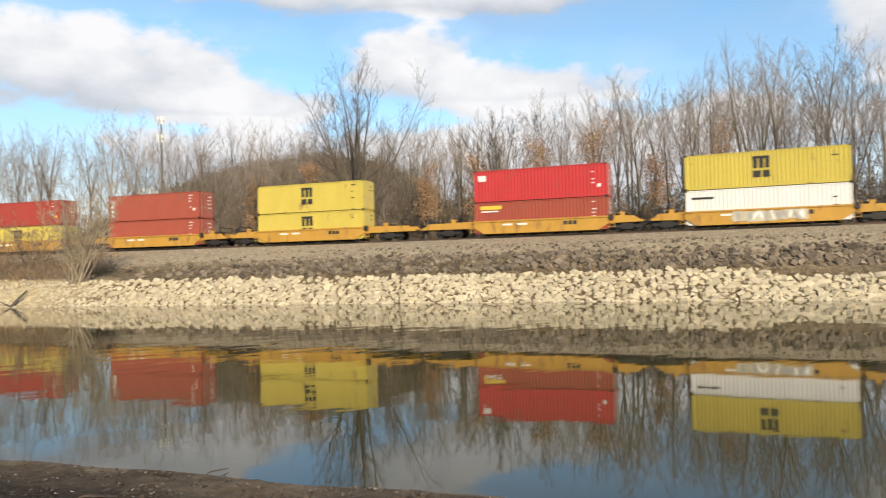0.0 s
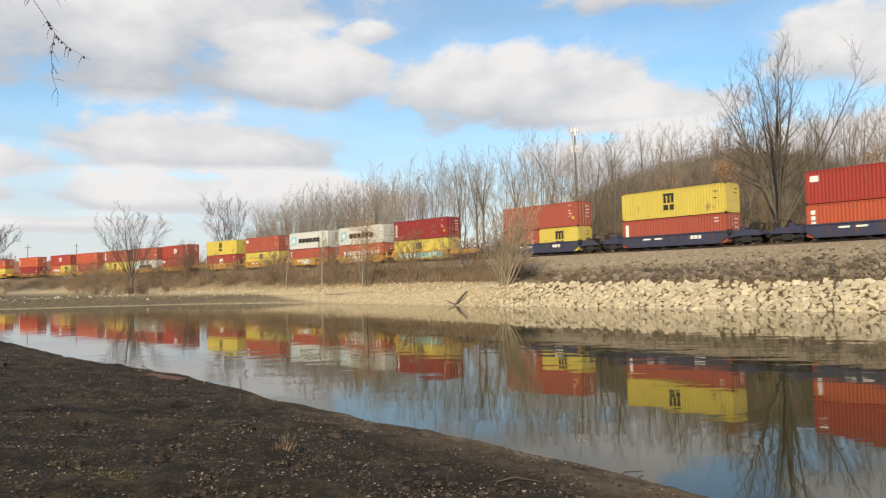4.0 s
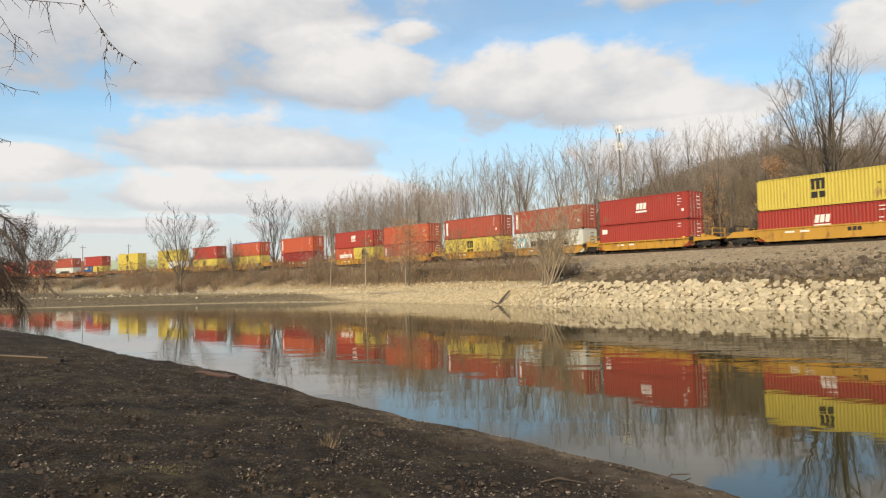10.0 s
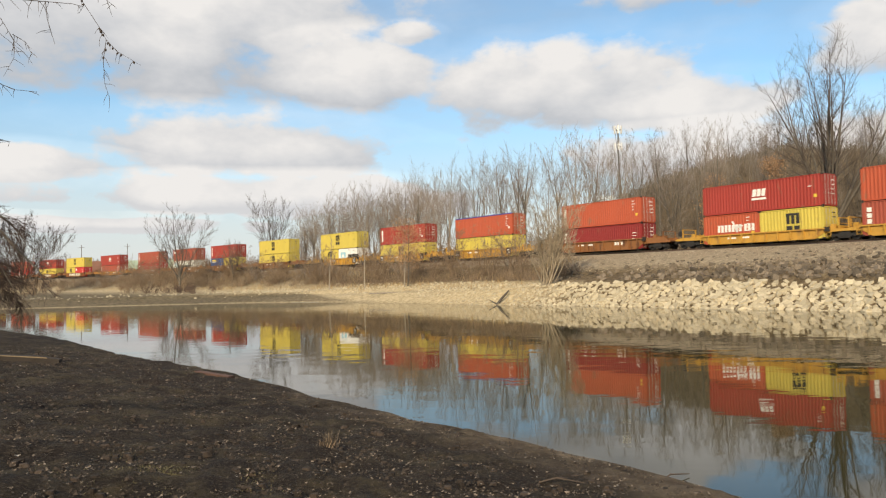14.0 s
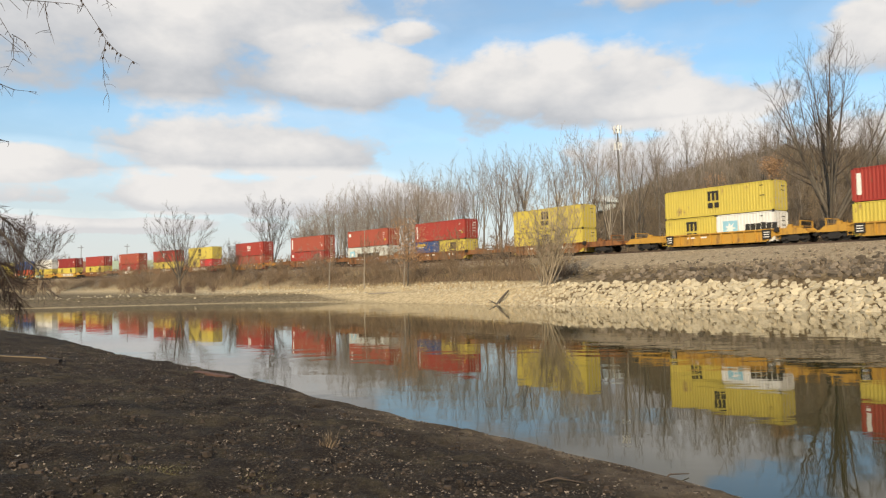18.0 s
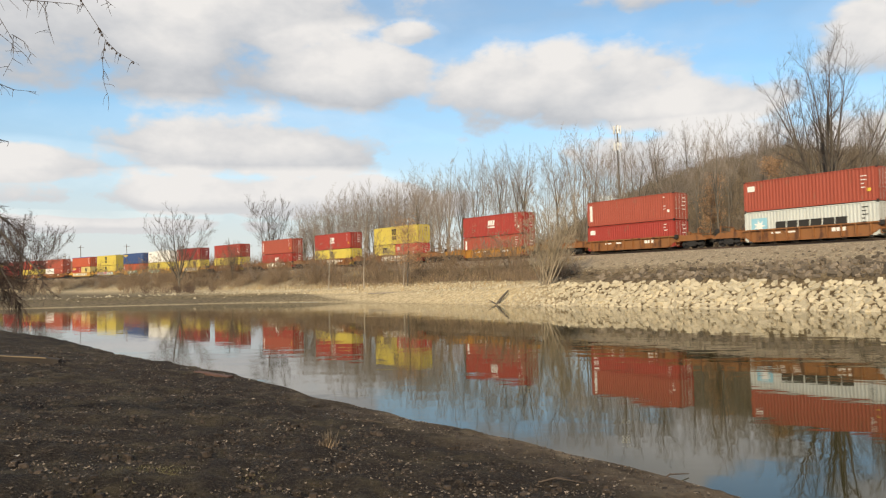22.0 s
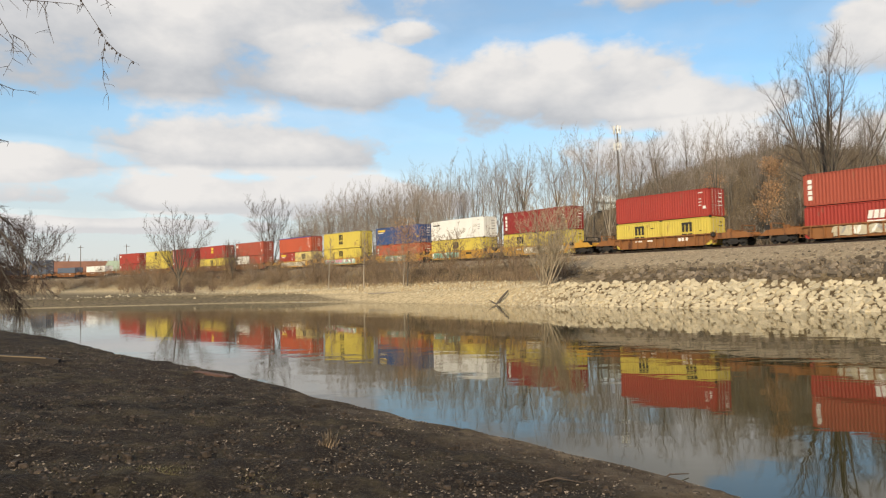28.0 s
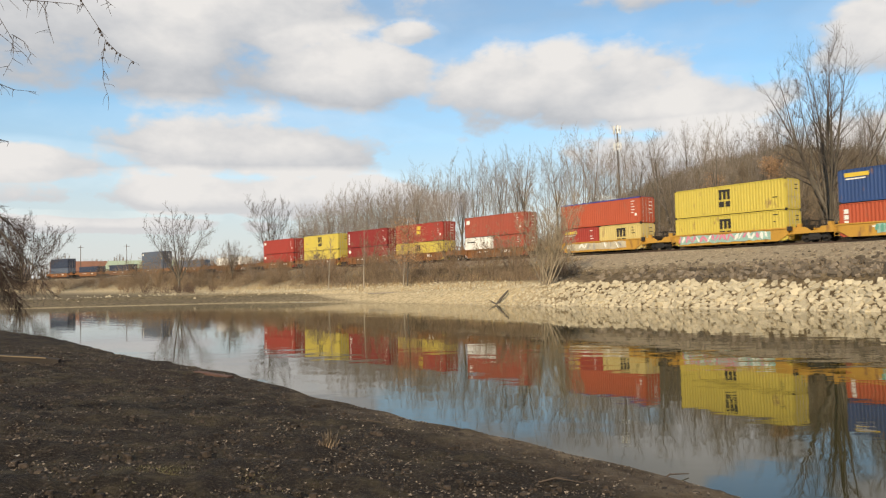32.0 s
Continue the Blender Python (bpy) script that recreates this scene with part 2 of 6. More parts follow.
def ground_material():
    m = bpy.data.materials.new("earth, sand and ballast")
    m.use_nodes = True
    n, l = m.node_tree.nodes, m.node_tree.links
    b = n["Principled BSDF"]
    b.inputs["Roughness"].default_value = 0.95
    b.inputs["Specular IOR Level"].default_value = 0.25
    tc = n.new("ShaderNodeTexCoord")

    def noise_of(scale, detail, rough=0.6):
        t = n.new("ShaderNodeTexNoise")
        t.inputs["Scale"].default_value, t.inputs["Detail"].default_value, t.inputs["Roughness"].default_value = scale, detail, rough
        l.new(tc.outputs["Object"], t.inputs["Vector"])
        return t.outputs[0]

    def ramp(fac, stops):
        r = n.new("ShaderNodeValToRGB")
        l.new(fac, r.inputs[0])
        while len(r.color_ramp.elements) < len(stops):
            r.color_ramp.elements.new(0.5)
        for e, (p, c) in zip(r.color_ramp.elements, stops):
            e.position, e.color = p, (*c, 1)
        return r.outputs[0]

    def blend(fac, a, c):
        x = n.new("ShaderNodeMix")
        x.data_type = "RGBA"
        l.new(fac, x.inputs[0])
        l.new(a, x.inputs["A"])
        l.new(c, x.inputs["B"])
        return x.outputs["Result"]

    def zone(name):
        a = n.new("ShaderNodeAttribute")
        a.attribute_name = name
        return a.outputs["Fac"]

    big, mid, fine = noise_of(0.55, 6), noise_of(2.2, 8, 0.7), noise_of(26.0, 6, 0.75)
    # dark mud; the shade over the near bank is mixed into these colours
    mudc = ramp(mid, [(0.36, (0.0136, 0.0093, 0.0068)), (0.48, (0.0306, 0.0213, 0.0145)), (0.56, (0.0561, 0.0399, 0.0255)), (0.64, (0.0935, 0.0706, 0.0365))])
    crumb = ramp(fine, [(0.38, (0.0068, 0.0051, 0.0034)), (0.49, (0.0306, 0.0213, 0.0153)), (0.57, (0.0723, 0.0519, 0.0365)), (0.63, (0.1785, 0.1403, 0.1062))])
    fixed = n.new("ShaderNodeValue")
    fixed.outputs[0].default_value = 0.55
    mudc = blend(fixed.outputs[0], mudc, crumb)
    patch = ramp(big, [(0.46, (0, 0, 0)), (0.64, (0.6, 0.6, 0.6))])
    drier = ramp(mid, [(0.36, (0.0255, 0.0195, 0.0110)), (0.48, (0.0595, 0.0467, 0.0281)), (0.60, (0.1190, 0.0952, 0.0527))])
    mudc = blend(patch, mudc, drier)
    # pale shore silt, its colour raised to look sunlit
    sunlit_silt = ramp(mid, [(0.38, (0.17, 0.125, 0.085)), (0.5, (0.27, 0.205, 0.14)), (0.62, (0.36, 0.28, 0.20))])
    mudc = blend(zone("damp_lighting"), mudc, sunlit_silt)
    sand = ramp(mid, [(0.38, (0.38, 0.30, 0.18)), (0.5, (0.52, 0.42, 0.262)), (0.62, (0.63, 0.52, 0.34))])
    ball = ramp(fine, [(0.36, (0.12, 0.094, 0.066)), (0.5, (0.30, 0.245, 0.175)), (0.64, (0.48, 0.40, 0.295))])
    gravel = ramp(mid, [(0.34, (0.16, 0.125, 0.083)), (0.5, (0.38, 0.31, 0.215)), (0.64, (0.55, 0.46, 0.335))])
    ball = blend(fixed.outputs[0], ball, gravel)
    soil = ramp(mid, [(0.38, (0.075, 0.054, 0.032)), (0.5, (0.155, 0.115, 0.07)), (0.62, (0.235, 0.18, 0.11))])
    # damp beach sand, its colour lowered to include shade
    wet = ramp(mid, [(0.38, (0.105, 0.082, 0.050)), (0.5, (0.16, 0.127, 0.08)), (0.62, (0.225, 0.18, 0.115))])
    sand = blend(zone("damp_lighting"), sand, wet)
    col = blend(zone("sand"), soil, sand)
    col = blend(zone("ballast"), col, ball)
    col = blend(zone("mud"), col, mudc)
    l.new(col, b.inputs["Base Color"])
    bp = n.new("ShaderNodeBump")
    bp.inputs["Strength"].default_value, bp.inputs["Distance"].default_value = 1.0, 0.08
    mixh = n.new("ShaderNodeMath")
    mixh.operation = "ADD"
    l.new(mid, mixh.inputs[0])
    l.new(fine, mixh.inputs[1])
    l.new(mixh.outputs[0], bp.inputs["Height"])
    l.new(bp.outputs[0], b.inputs["Normal"])
    return m


M_GROUND = ground_material()


def water_material():
    m = bpy.data.materials.new("still river water")
    m.use_nodes = True
    n, l = m.node_tree.nodes, m.node_tree.links
    b = n["Principled BSDF"]
    b.inputs["Base Color"].default_value = (0.036, 0.033, 0.012, 1)
    b.inputs["Roughness"].default_value, b.inputs["IOR"].default_value = 0.026, 1.33
    b.inputs["Specular IOR Level"].default_value = 0.5
    b.inputs["Specular Tint"].default_value = (0.87, 0.90, 0.86, 1)
    tc = n.new("ShaderNodeTexCoord")
    mp = n.new("ShaderNodeMapping")
    mp.inputs["Rotation"].default_value = (0, 0, radians(-35))
    mp.inputs["Scale"].default_value = (0.5, 1.0, 1)
    l.new(tc.outputs["Object"], mp.inputs[0])
    a, c, gust = n.new("ShaderNodeTexNoise"), n.new("ShaderNodeTexNoise"), n.new("ShaderNodeTexNoise")
    for t, s, d in ((a, 1.1, 0), (c, 3.6, 1), (gust, 0.05, 3)):
        t.inputs["Scale"].default_value, t.inputs["Detail"].default_value = s, d
        l.new(mp.outputs[0], t.inputs["Vector"])
    rg = n.new("ShaderNodeMapRange")
    rg.inputs["From Min"].default_value, rg.inputs["From Max"].default_value = 0.35, 0.65
    rg.inputs["To Min"].default_value, rg.inputs["To Max"].default_value = 0.15, 1.7
    l.new(gust.outputs[0], rg.inputs["Value"])
    s = n.new("ShaderNodeMath")
    s.operation = "MULTIPLY_ADD"
    l.new(c.outputs[0], s.inputs[0])
    s.inputs[1].default_value = 0.30
    l.new(a.outputs[0], s.inputs[2])
    h = n.new("ShaderNodeMath")
    h.operation = "MULTIPLY"
    l.new(s.outputs[0], h.inputs[0])
    l.new(rg.outputs[0], h.inputs[1])
    bp = n.new("ShaderNodeBump")
    bp.inputs["Strength"].default_value, bp.inputs["Distance"].default_value = 1.0, 0.0048
    l.new(h.outputs[0], bp.inputs["Height"])
    l.new(bp.outputs[0], b.inputs["Normal"])
    return m


M_WATER = water_material()


# ---- mesh helpers ----
class Build:
    """Vertices and faces of one mesh."""

    def __init__(self):
        self.v, self.f = [], []

    def add(self, verts, faces):
        k = len(self.v)
        self.v += [tuple(p) for p in verts]
        self.f += [tuple(i + k for i in f) for f in faces]
        return self

    def box(self, x0, x1, y0, y1, z0, z1):
        return self.add([(x, y, z) for z in (z0, z1) for x, y in ((x0, y0), (x1, y0), (x1, y1), (x0, y1))],
                        [(3, 2, 1, 0), (4, 5, 6, 7), (0, 1, 5, 4), (1, 2, 6, 5), (2, 3, 7, 6), (3, 0, 4, 7)])

    def slab(self, profile, y0, y1):
        """A plate of the outline profile, points (x, z) in turn, from y0 to y1."""
        n = len(profile)
        self.add([(x, y0, z) for x, z in profile] + [(x, y1, z) for x, z in profile],
                 [tuple(range(n)), tuple(range(2 * n - 1, n - 1, -1))] + [(i, i + n, (i + 1) % n + n, (i + 1) % n) for i in range(n)])
        return self

    def drum(self, x, z, r, y0, y1, n=16):
        return self.slab([(x + r * math.cos(2 * math.pi * i / n), z + r * math.sin(2 * math.pi * i / n)) for i in range(n)], y0, y1)

    def tube(self, pts, radii, k=5):
        """A tapered tube along pts."""
        rings = []
        for i, p in enumerate(pts):
            d = (pts[min(i + 1, len(pts) - 1)] - pts[max(i - 1, 0)]).normalized()
            a = d.cross(Vector((0.31, 0.87, 0.38))).normalized()
            b = d.cross(a)
            rings.append([p + (a * math.cos(2 * math.pi * j / k) + b * math.sin(2 * math.pi * j / k)) * radii[i] for j in range(k)])
        n = len(pts)
        self.add([q for r in rings for q in r],
                 [(i * k + j, i * k + (j + 1) % k, (i + 1) * k + (j + 1) % k, (i + 1) * k + j) for i in range(n - 1) for j in range(k)])
        return self

    def spike(self, p, q, r):
        """A twig that tapers from p to a point at q."""
        d = (q - p).normalized()
        a = d.cross(Vector((0.31, 0.87, 0.38))).normalized() * r
        b = d.cross(a)
        return self.add([p + a, p - a * 0.5 + b * 0.87, p - a * 0.5 - b * 0.87, q], [(0, 1, 3), (1, 2, 3), (2, 0, 3)])

    def mesh(self, name, mat, smooth=False):
        me = bpy.data.meshes.new(name)
        me.from_pydata(self.v, [], self.f)
        me.materials.append(mat)
        if smooth:
            me.polygons.foreach_set("use_smooth", [True] * len(me.polygons))
        me.update()
        return me


def part(name, data, parent, label="", at=None):
    ob = new(name, data)
    ob.parent = parent
    if at is not None:
        ob.matrix_basis = at
    return tagged(ob, label)


# ---- the line of the track: a left-hand curve of 775 m radius ----
BEND, FOOT, CURVE = radians(31.81), 62.94, 1.2912e-3
RADIUS = 1 / CURVE
HUB = (math.cos(BEND) * (FOOT - RADIUS), math.sin(BEND) * (FOOT - RADIUS))
RAIL_Z = 5.28
MID = 1.22


def on_track(s, lat=0.0, z=0.0):
    """s metres along the way that the train goes, lat metres beyond the near face of the train."""
    a = BEND - CURVE * s
    return Vector((HUB[0] + (RADIUS + lat) * math.cos(a), HUB[1] + (RADIUS + lat) * math.sin(a), z))


def track_pose(s, lat=MID, z=RAIL_Z):
    p = on_track(s, lat, z)
    return pose(p.x, p.y, p.z, 0, 0, math.degrees(BEND - CURVE * s) - 90)


# ---- ground: one sheet, fine where the river banks are ----
FAR_SHORE = [(75, -60), (62, -10), (52, 12), (46.9, 20.5), (40.1, 29.8), (30.6, 42), (23.8, 50.3), (15, 60.8), (9.6, 66.2), (4.6, 70.6),
             (-5.6, 82.6), (-16.5, 92), (-28, 93), (-38, 91), (-47, 88.5), (-53, 87), (-90, 82), (-260, 90)]
NEAR_SHORE = [(-260, 66), (-90, 66), (-44, 56), (-27.1, 43.9), (-19.8, 36.8), (-11.7, 26.7), (-6.1, 20.9), (-3.1, 16.7), (-1, 14.1), (1, 11.9),
              (2.3, 10.2), (3.4, 8.6), (4.7, 6.9), (6.6, 4), (9, 0), (14, -8), (30, -60)]


def side_distance(x, y, line):
    """Distance from the line, positive on its left hand."""
    best = np.full(x.shape, 1e9)
    sign = np.ones(x.shape)
    for (x0, y0), (x1, y1) in zip(line, line[1:]):
        dx, dy = x1 - x0, y1 - y0
        k = np.clip(((x - x0) * dx + (y - y0) * dy) / (dx * dx + dy * dy), 0, 1)
        d = np.hypot(x - x0 - k * dx, y - y0 - k * dy)
        c = dx * (y - y0) - dy * (x - x0)
        near = d < best
        best = np.where(near, d, best)
        sign = np.where(near, np.sign(c), sign)
    return best * sign


def wave(x, y, seed, size):
    """A smooth random field of about -1 to 1."""
    rng = np.random.RandomState(seed)
    out = np.zeros(np.shape(x))
    for i in range(9):
        a, ph = rng.uniform(0, 6.28, 2)
        f = rng.uniform(0.6, 2.2) / size
        out = out + np.sin((x * np.cos(a) + y * np.sin(a)) * f * 6.28 + ph)
    return out / 4.2


def relief(x, y):
    """Height of the ground, and how far it is mud, sand and ballast."""
    x, y = np.asarray(x, float), np.asarray(y, float)
    wx, wy = x - HUB[0], y - HUB[1]
    d = RADIUS - np.hypot(wx, wy)
    s = -(np.arctan2(wy, wx) - BEND) / CURVE
    u = -side_distance(x, y, FAR_SHORE)
    u = u + 0.35 * wave(x, y, 3, 7.0)
    n = side_distance(x, y, NEAR_SHORE[::-1]) + 0.12 * wave(x, y, 5, 3.0)
    bank = np.interp(d, [-400, -6, -4.2, -3.4, 1.0, 2.4, 6.5, 10.6, 16, 30, 300], [4.6, 4.55, 4.7, 5.08, 5.08, 5.0, 4.2, 2.68, 1.75, 1.4, 1.3])
    steep = 0.66 * u
    beach = np.interp(u, [-1, 0, 6, 14, 40], [-0.1, 0, 0.72, 6.0, 40])
    low = np.interp(d, [-6, -4.2, -3.4, 1.0, 2.4, 6.5, 13, 20, 60], [4.55, 4.7, 5.08, 5.08, 5.0, 4.0, 1.55, 1.2, 0.8])
    k = np.clip((-s - 56) / 48, 0, 1)
    land = np.where(u > 0, np.minimum(steep, bank) * (1 - k) + np.minimum(beach, low) * k, 0.22 * u)
    # wooded hill beyond the track
    az = np.degrees(np.arctan2(-x, y))
    r = np.hypot(x, y)
    rise = np.clip((-d - 7) / 62, 0, 1)
    top = np.interp(az, [-100, -62, -44, -36, -31, -26, -20, -16, -12, -7, 3], [5, 5, 5, 9.5, 17.5, 21, 19.5, 17, 13, 5, 0])
    land = land + np.where(d < -6, top * (rise * rise * (3 - 2 * rise)) + 0.4 * wave(x, y, 8, 16), 0)
    near = np.where(n > 0.3, np.minimum(0.06 + 0.125 * n, 0.62 + 0.06 * n), np.interp(n, [-10, -0.25, 0.3], [-2.0, -0.06, 0.0975]))
    near = np.minimum(near, 1.6 + 0.002 * n) + np.where(n > 0.3, 0.05 * wave(x, y, 11, 1.6) + 0.02 * wave(x, y, 12, 0.5), 0)
    z = np.maximum(np.maximum(land, near), -1.5)
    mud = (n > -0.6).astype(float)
    # no sand under the riprap, so dark soil paints the shaded gaps
    sand = np.where((u > -3) & (n < 0), np.clip((2.45 - land) / 0.3, 0, 1) * np.clip((d - 10.5) / 3, 0, 1) * np.clip((-s - 50) / 8, 0, 1), 0)
    ballast = np.clip((9.6 - d) / 1.6, 0, 1) * np.where(s > -62, 1.0, np.clip((7.0 - d) / 1.2, 0, 1)) * np.clip((d + 6) / 1.0, 0, 1) * (n < 0)
    # damp far beach, darkened further to the left in place of shade
    damp_lighting = np.where((n < 0) & (d > 9), np.clip((np.interp(-x, [-6, 11, 20], [0.06, 0.25, 1.22]) - land) / 0.2, 0, 1) * np.clip((land - 0.03) / 0.06, 0.35, 1) * np.clip((-s - 56) / 9, 0, 1) * (0.55 + 0.45 * np.clip((-s - 75) / 25, 0, 1)), 0)
    # silt strip on the near shore, brightened at the right as if sunlit
    damp_lighting = np.where(n > -0.3, np.clip((x + 5) / 6, 0, 1) * np.clip(1.1 - n / 1.7, 0, 1) * np.clip(0.7 + 0.5 * wave(x, y, 14, 2.4), 0, 1), damp_lighting)
    return z, mud, sand, ballast, damp_lighting


GX, GY = np.arange(-130, 100, 0.5), np.arange(-12, 260, 0.5)
TABLE = relief(*np.meshgrid(GX, GY))[0]


def height(x, y):
    i, j = (x - GX[0]) / 0.5, (y - GY[0]) / 0.5
    if 0 <= i < len(GX) - 1 and 0 <= j < len(GY) - 1:
        a, b = int(i), int(j)
        u, v = i - a, j - b
        return float((TABLE[b, a] * (1 - u) + TABLE[b, a + 1] * u) * (1 - v) + (TABLE[b + 1, a] * (1 - u) + TABLE[b + 1, a + 1] * u) * v)
    return float(relief(np.array([x]), np.array([y]))[0][0])


def make_ground():
    fine = np.arange(-72, 40, 0.30)
    rest = np.arange(40, 288, 8.0)
    angle = np.radians(np.concatenate([fine, rest]))
    rad = np.concatenate([[0.02], np.arange(0.8, 24, 0.2), np.arange(24, 46, 0.7), np.arange(46, 112, 0.5), np.geomspace(112, 3500, 46)])
    a, r = np.meshgrid(angle, rad)
    x, y = -np.sin(a) * r, np.cos(a) * r
    z, mud, sand, ballast, damp_lighting = relief(x, y)
    far = np.clip((r - 400) / 600, 0, 1)
    z = z * (1 - far) + 4.0 * far
    na, nr = len(angle), len(rad)
    verts = np.stack([x, y, z], -1).reshape(-1, 3)
    i = np.arange(nr - 1)[:, None] * na
    j = np.arange(na)[None, :]
    q = np.stack([i + j, i + (j + 1) % na, i + na + (j + 1) % na, i + na + j], -1).reshape(-1, 4)
    me = bpy.data.meshes.new("ground")
    me.from_pydata(verts.tolist(), [], q[:, ::-1].tolist() + [list(range(na))[::-1]])
    for name, val in (("mud", mud), ("sand", sand), ("ballast", ballast), ("damp_lighting", damp_lighting)):
        at = me.attributes.new(name, "FLOAT", "POINT")
        at.data.foreach_set("value", val.reshape(-1).astype(np.float32))
    me.materials.append(M_GROUND)
    me.polygons.foreach_set("use_smooth", [True] * len(me.polygons))
    me.update()
    if sum(p.normal.z for p in me.polygons[:50]) < 0:
        me.flip_normals()
    return tagged(new("ground", me), "river banks of dark mud, pale sand and grey ballast", "ground", kind="structure")


ground = make_ground()

sheet = Build().add([(-700, -120, 0), (110, -120, 0), (110, 160, 0), (-700, 160, 0)], [(0, 1, 2, 3)])
water = tagged(new("water", sheet.mesh("water", M_WATER)), "calm dark river water with mirror reflections", "river", kind="structure")


# ---- track ----
def make_track():
    track = tagged(new("railway_track"), "steel railway track on timber ties in grey ballast", "railway track", kind="structure")
    for side in (-0.7175, 0.7175):
        b = Build()
        ss = np.arange(-420, 150, 6.0)
        prof = [(-0.07, -0.17), (-0.012, -0.14), (-0.012, -0.05), (-0.036, -0.03), (-0.036, 0), (0.036, 0), (0.036, -0.03), (0.012, -0.05), (0.012, -0.14), (0.07, -0.17)]
        k = len(prof)
        b.add([on_track(s, MID + side + px, RAIL_Z + pz) for s in ss for px, pz in prof],
              [(i * k + j, i * k + (j + 1) % k, (i + 1) * k + (j + 1) % k, (i + 1) * k + j) for i in range(len(ss) - 1) for j in range(k)])
        part("rail", b.mesh("rail", M_RAIL), track)
    tie = Build().box(-0.115, 0.115, -1.3, 1.3, -0.30, -0.165).mesh("tie", M_TIE)
    for i in range(300):
        part("tie", tie, track, at=track_pose(44 - i * 0.56))
    b = Build()
    for i in range(300, 820):
        m = track_pose(44 - i * 0.56)
        box = Build().box(-0.115, 0.115, -1.3, 1.3, -0.30, -0.165)
        b.add([m @ Vector(p) for p in box.v], box.f)
    tagged(part("distant_ties", b.mesh("distant_ties", M_TIE), track), kind="stuff")


make_track()


# ---- containers ----
L40, L20, WIDE, TALL = 12.19, 6.06, 2.44, 2.90
CACHE = {}


def shared(key, make):
    if key not in CACHE:
        CACHE[key] = make()
    return CACHE[key]


def corrugated(length, y, z0, z1, out):
    """One side wall, folded in trapezoids, its ridges at y."""
    n = max(6, round((length - 0.5) / 0.31))
    x0 = -length / 2 + 0.16
    p = (length - 0.32) / n
    pts = []
    for i in range(n):
        x = x0 + i * p
        pts += [(x, y), (x + p * 0.26, y), (x + p * 0.46, y - out * 0.055), (x + p * 0.80, y - out * 0.055)]
    pts.append((x0 + n * p, y))
    k = len(pts)
    faces = [(i, i + 1, i + 1 + k, i + k) if out < 0 else (i + 1, i, i + k, i + 1 + k) for i in range(k - 1)]
    return Build().add([(x, yy, z0) for x, yy in pts] + [(x, yy, z1) for x, yy in pts], faces)


def container_meshes(colour, length, tall):
    mat = PAINT[colour]
    h, w = length / 2, WIDE / 2
    smooth = colour == "white" and tall > 2.8
    out = {}
    for side, sg in (("near", -1), ("far", 1)):
        if smooth:
            b = Build().box(-h + 0.15, h - 0.15, min(sg * w, sg * (w - 0.05)), max(sg * w, sg * (w - 0.05)), 0.16, tall - 0.10)
        else:
            b = corrugated(length, sg * (w - 0.012), 0.16, tall - 0.10, sg)
        out["side_" + side] = b.mesh("side_wall", mat)
    fr = Build()
    for sx in (-1, 1):
        for sy in (-1, 1):
            fr.box(*sorted((sx * h, sx * (h - 0.17))), *sorted((sy * w, sy * (w - 0.15))), 0.118, tall - 0.118)
    for sy in (-1, 1):
        fr.box(-h + 0.17, h - 0.17, *sorted((sy * w, sy * (w - 0.07))), 0.02, 0.16)
        fr.box(-h + 0.17, h - 0.17, *sorted((sy * w, sy * (w - 0.06))), tall - 0.10, tall - 0.02)
    for sx in (-1, 1):
        fr.box(*sorted((sx * h, sx * (h - 0.12))), -w + 0.15, w - 0.15, 0.02, 0.16)
        fr.box(*sorted((sx * h, sx * (h - 0.12))), -w + 0.15, w - 0.15, tall - 0.12, tall - 0.01)
    out["frame"] = fr.mesh("frame", mat)
    rf = Build()
    n = round(length / 0.5)
    for i in range(n):
        x = -h + 0.12 + (length - 0.24) * i / n
        rf.box(x, x + (length - 0.24) / n * 0.6, -w + 0.06, w - 0.06, tall - 0.06, tall - 0.012)
    rf.box(-h + 0.12, h - 0.12, -w + 0.06, w - 0.06, tall - 0.08, tall - 0.06)
    out["roof"] = rf.mesh("roof", mat)
    out["floor"] = Build().box(-h + 0.12, h - 0.12, -w + 0.07, w - 0.07, 0.08, 0.15).mesh("underfloor", M_STEEL)
    fw = Build()
    for i in range(8):
        y = -w + 0.15 + (WIDE - 0.3) * i / 8
        fw.box(-h + 0.03, -h + 0.06, y, y + 0.15, 0.16, tall - 0.12)
    fw.box(-h + 0.06, -h + 0.08, -w + 0.15, w - 0.15, 0.16, tall - 0.12)
    out["end_wall"] = fw.mesh("end_wall", mat)
    for i, y0 in enumerate((-w + 0.15, 0.01)):
        dr = Build().box(h - 0.07, h - 0.03, y0, y0 + w - 0.16, 0.18, tall - 0.13)
        for j in range(5):
            z = 0.28 + j * (tall - 0.5) / 5
            dr.box(h - 0.03, h - 0.012, y0 + 0.08, y0 + w - 0.24, z, z + (tall - 0.5) / 5 * 0.72)
        out["door%d" % i] = dr.mesh("door", mat)
    rods = Build()
    rods.tube([Vector((h + 0.0, 0, 0.10)), Vector((h + 0.0, 0, tall - 0.08))], [0.02, 0.02], 6)
    rods.box(h - 0.012, h + 0.03, -0.2, 0.05, 1.15, 1.19)
    out["rod"] = rods.mesh("lock_rod", M_ROD)
    return out


CAST = Build().box(-0.09, 0.09, -0.085, 0.085, -0.06, 0.06).mesh("corner_casting", M_STEEL)


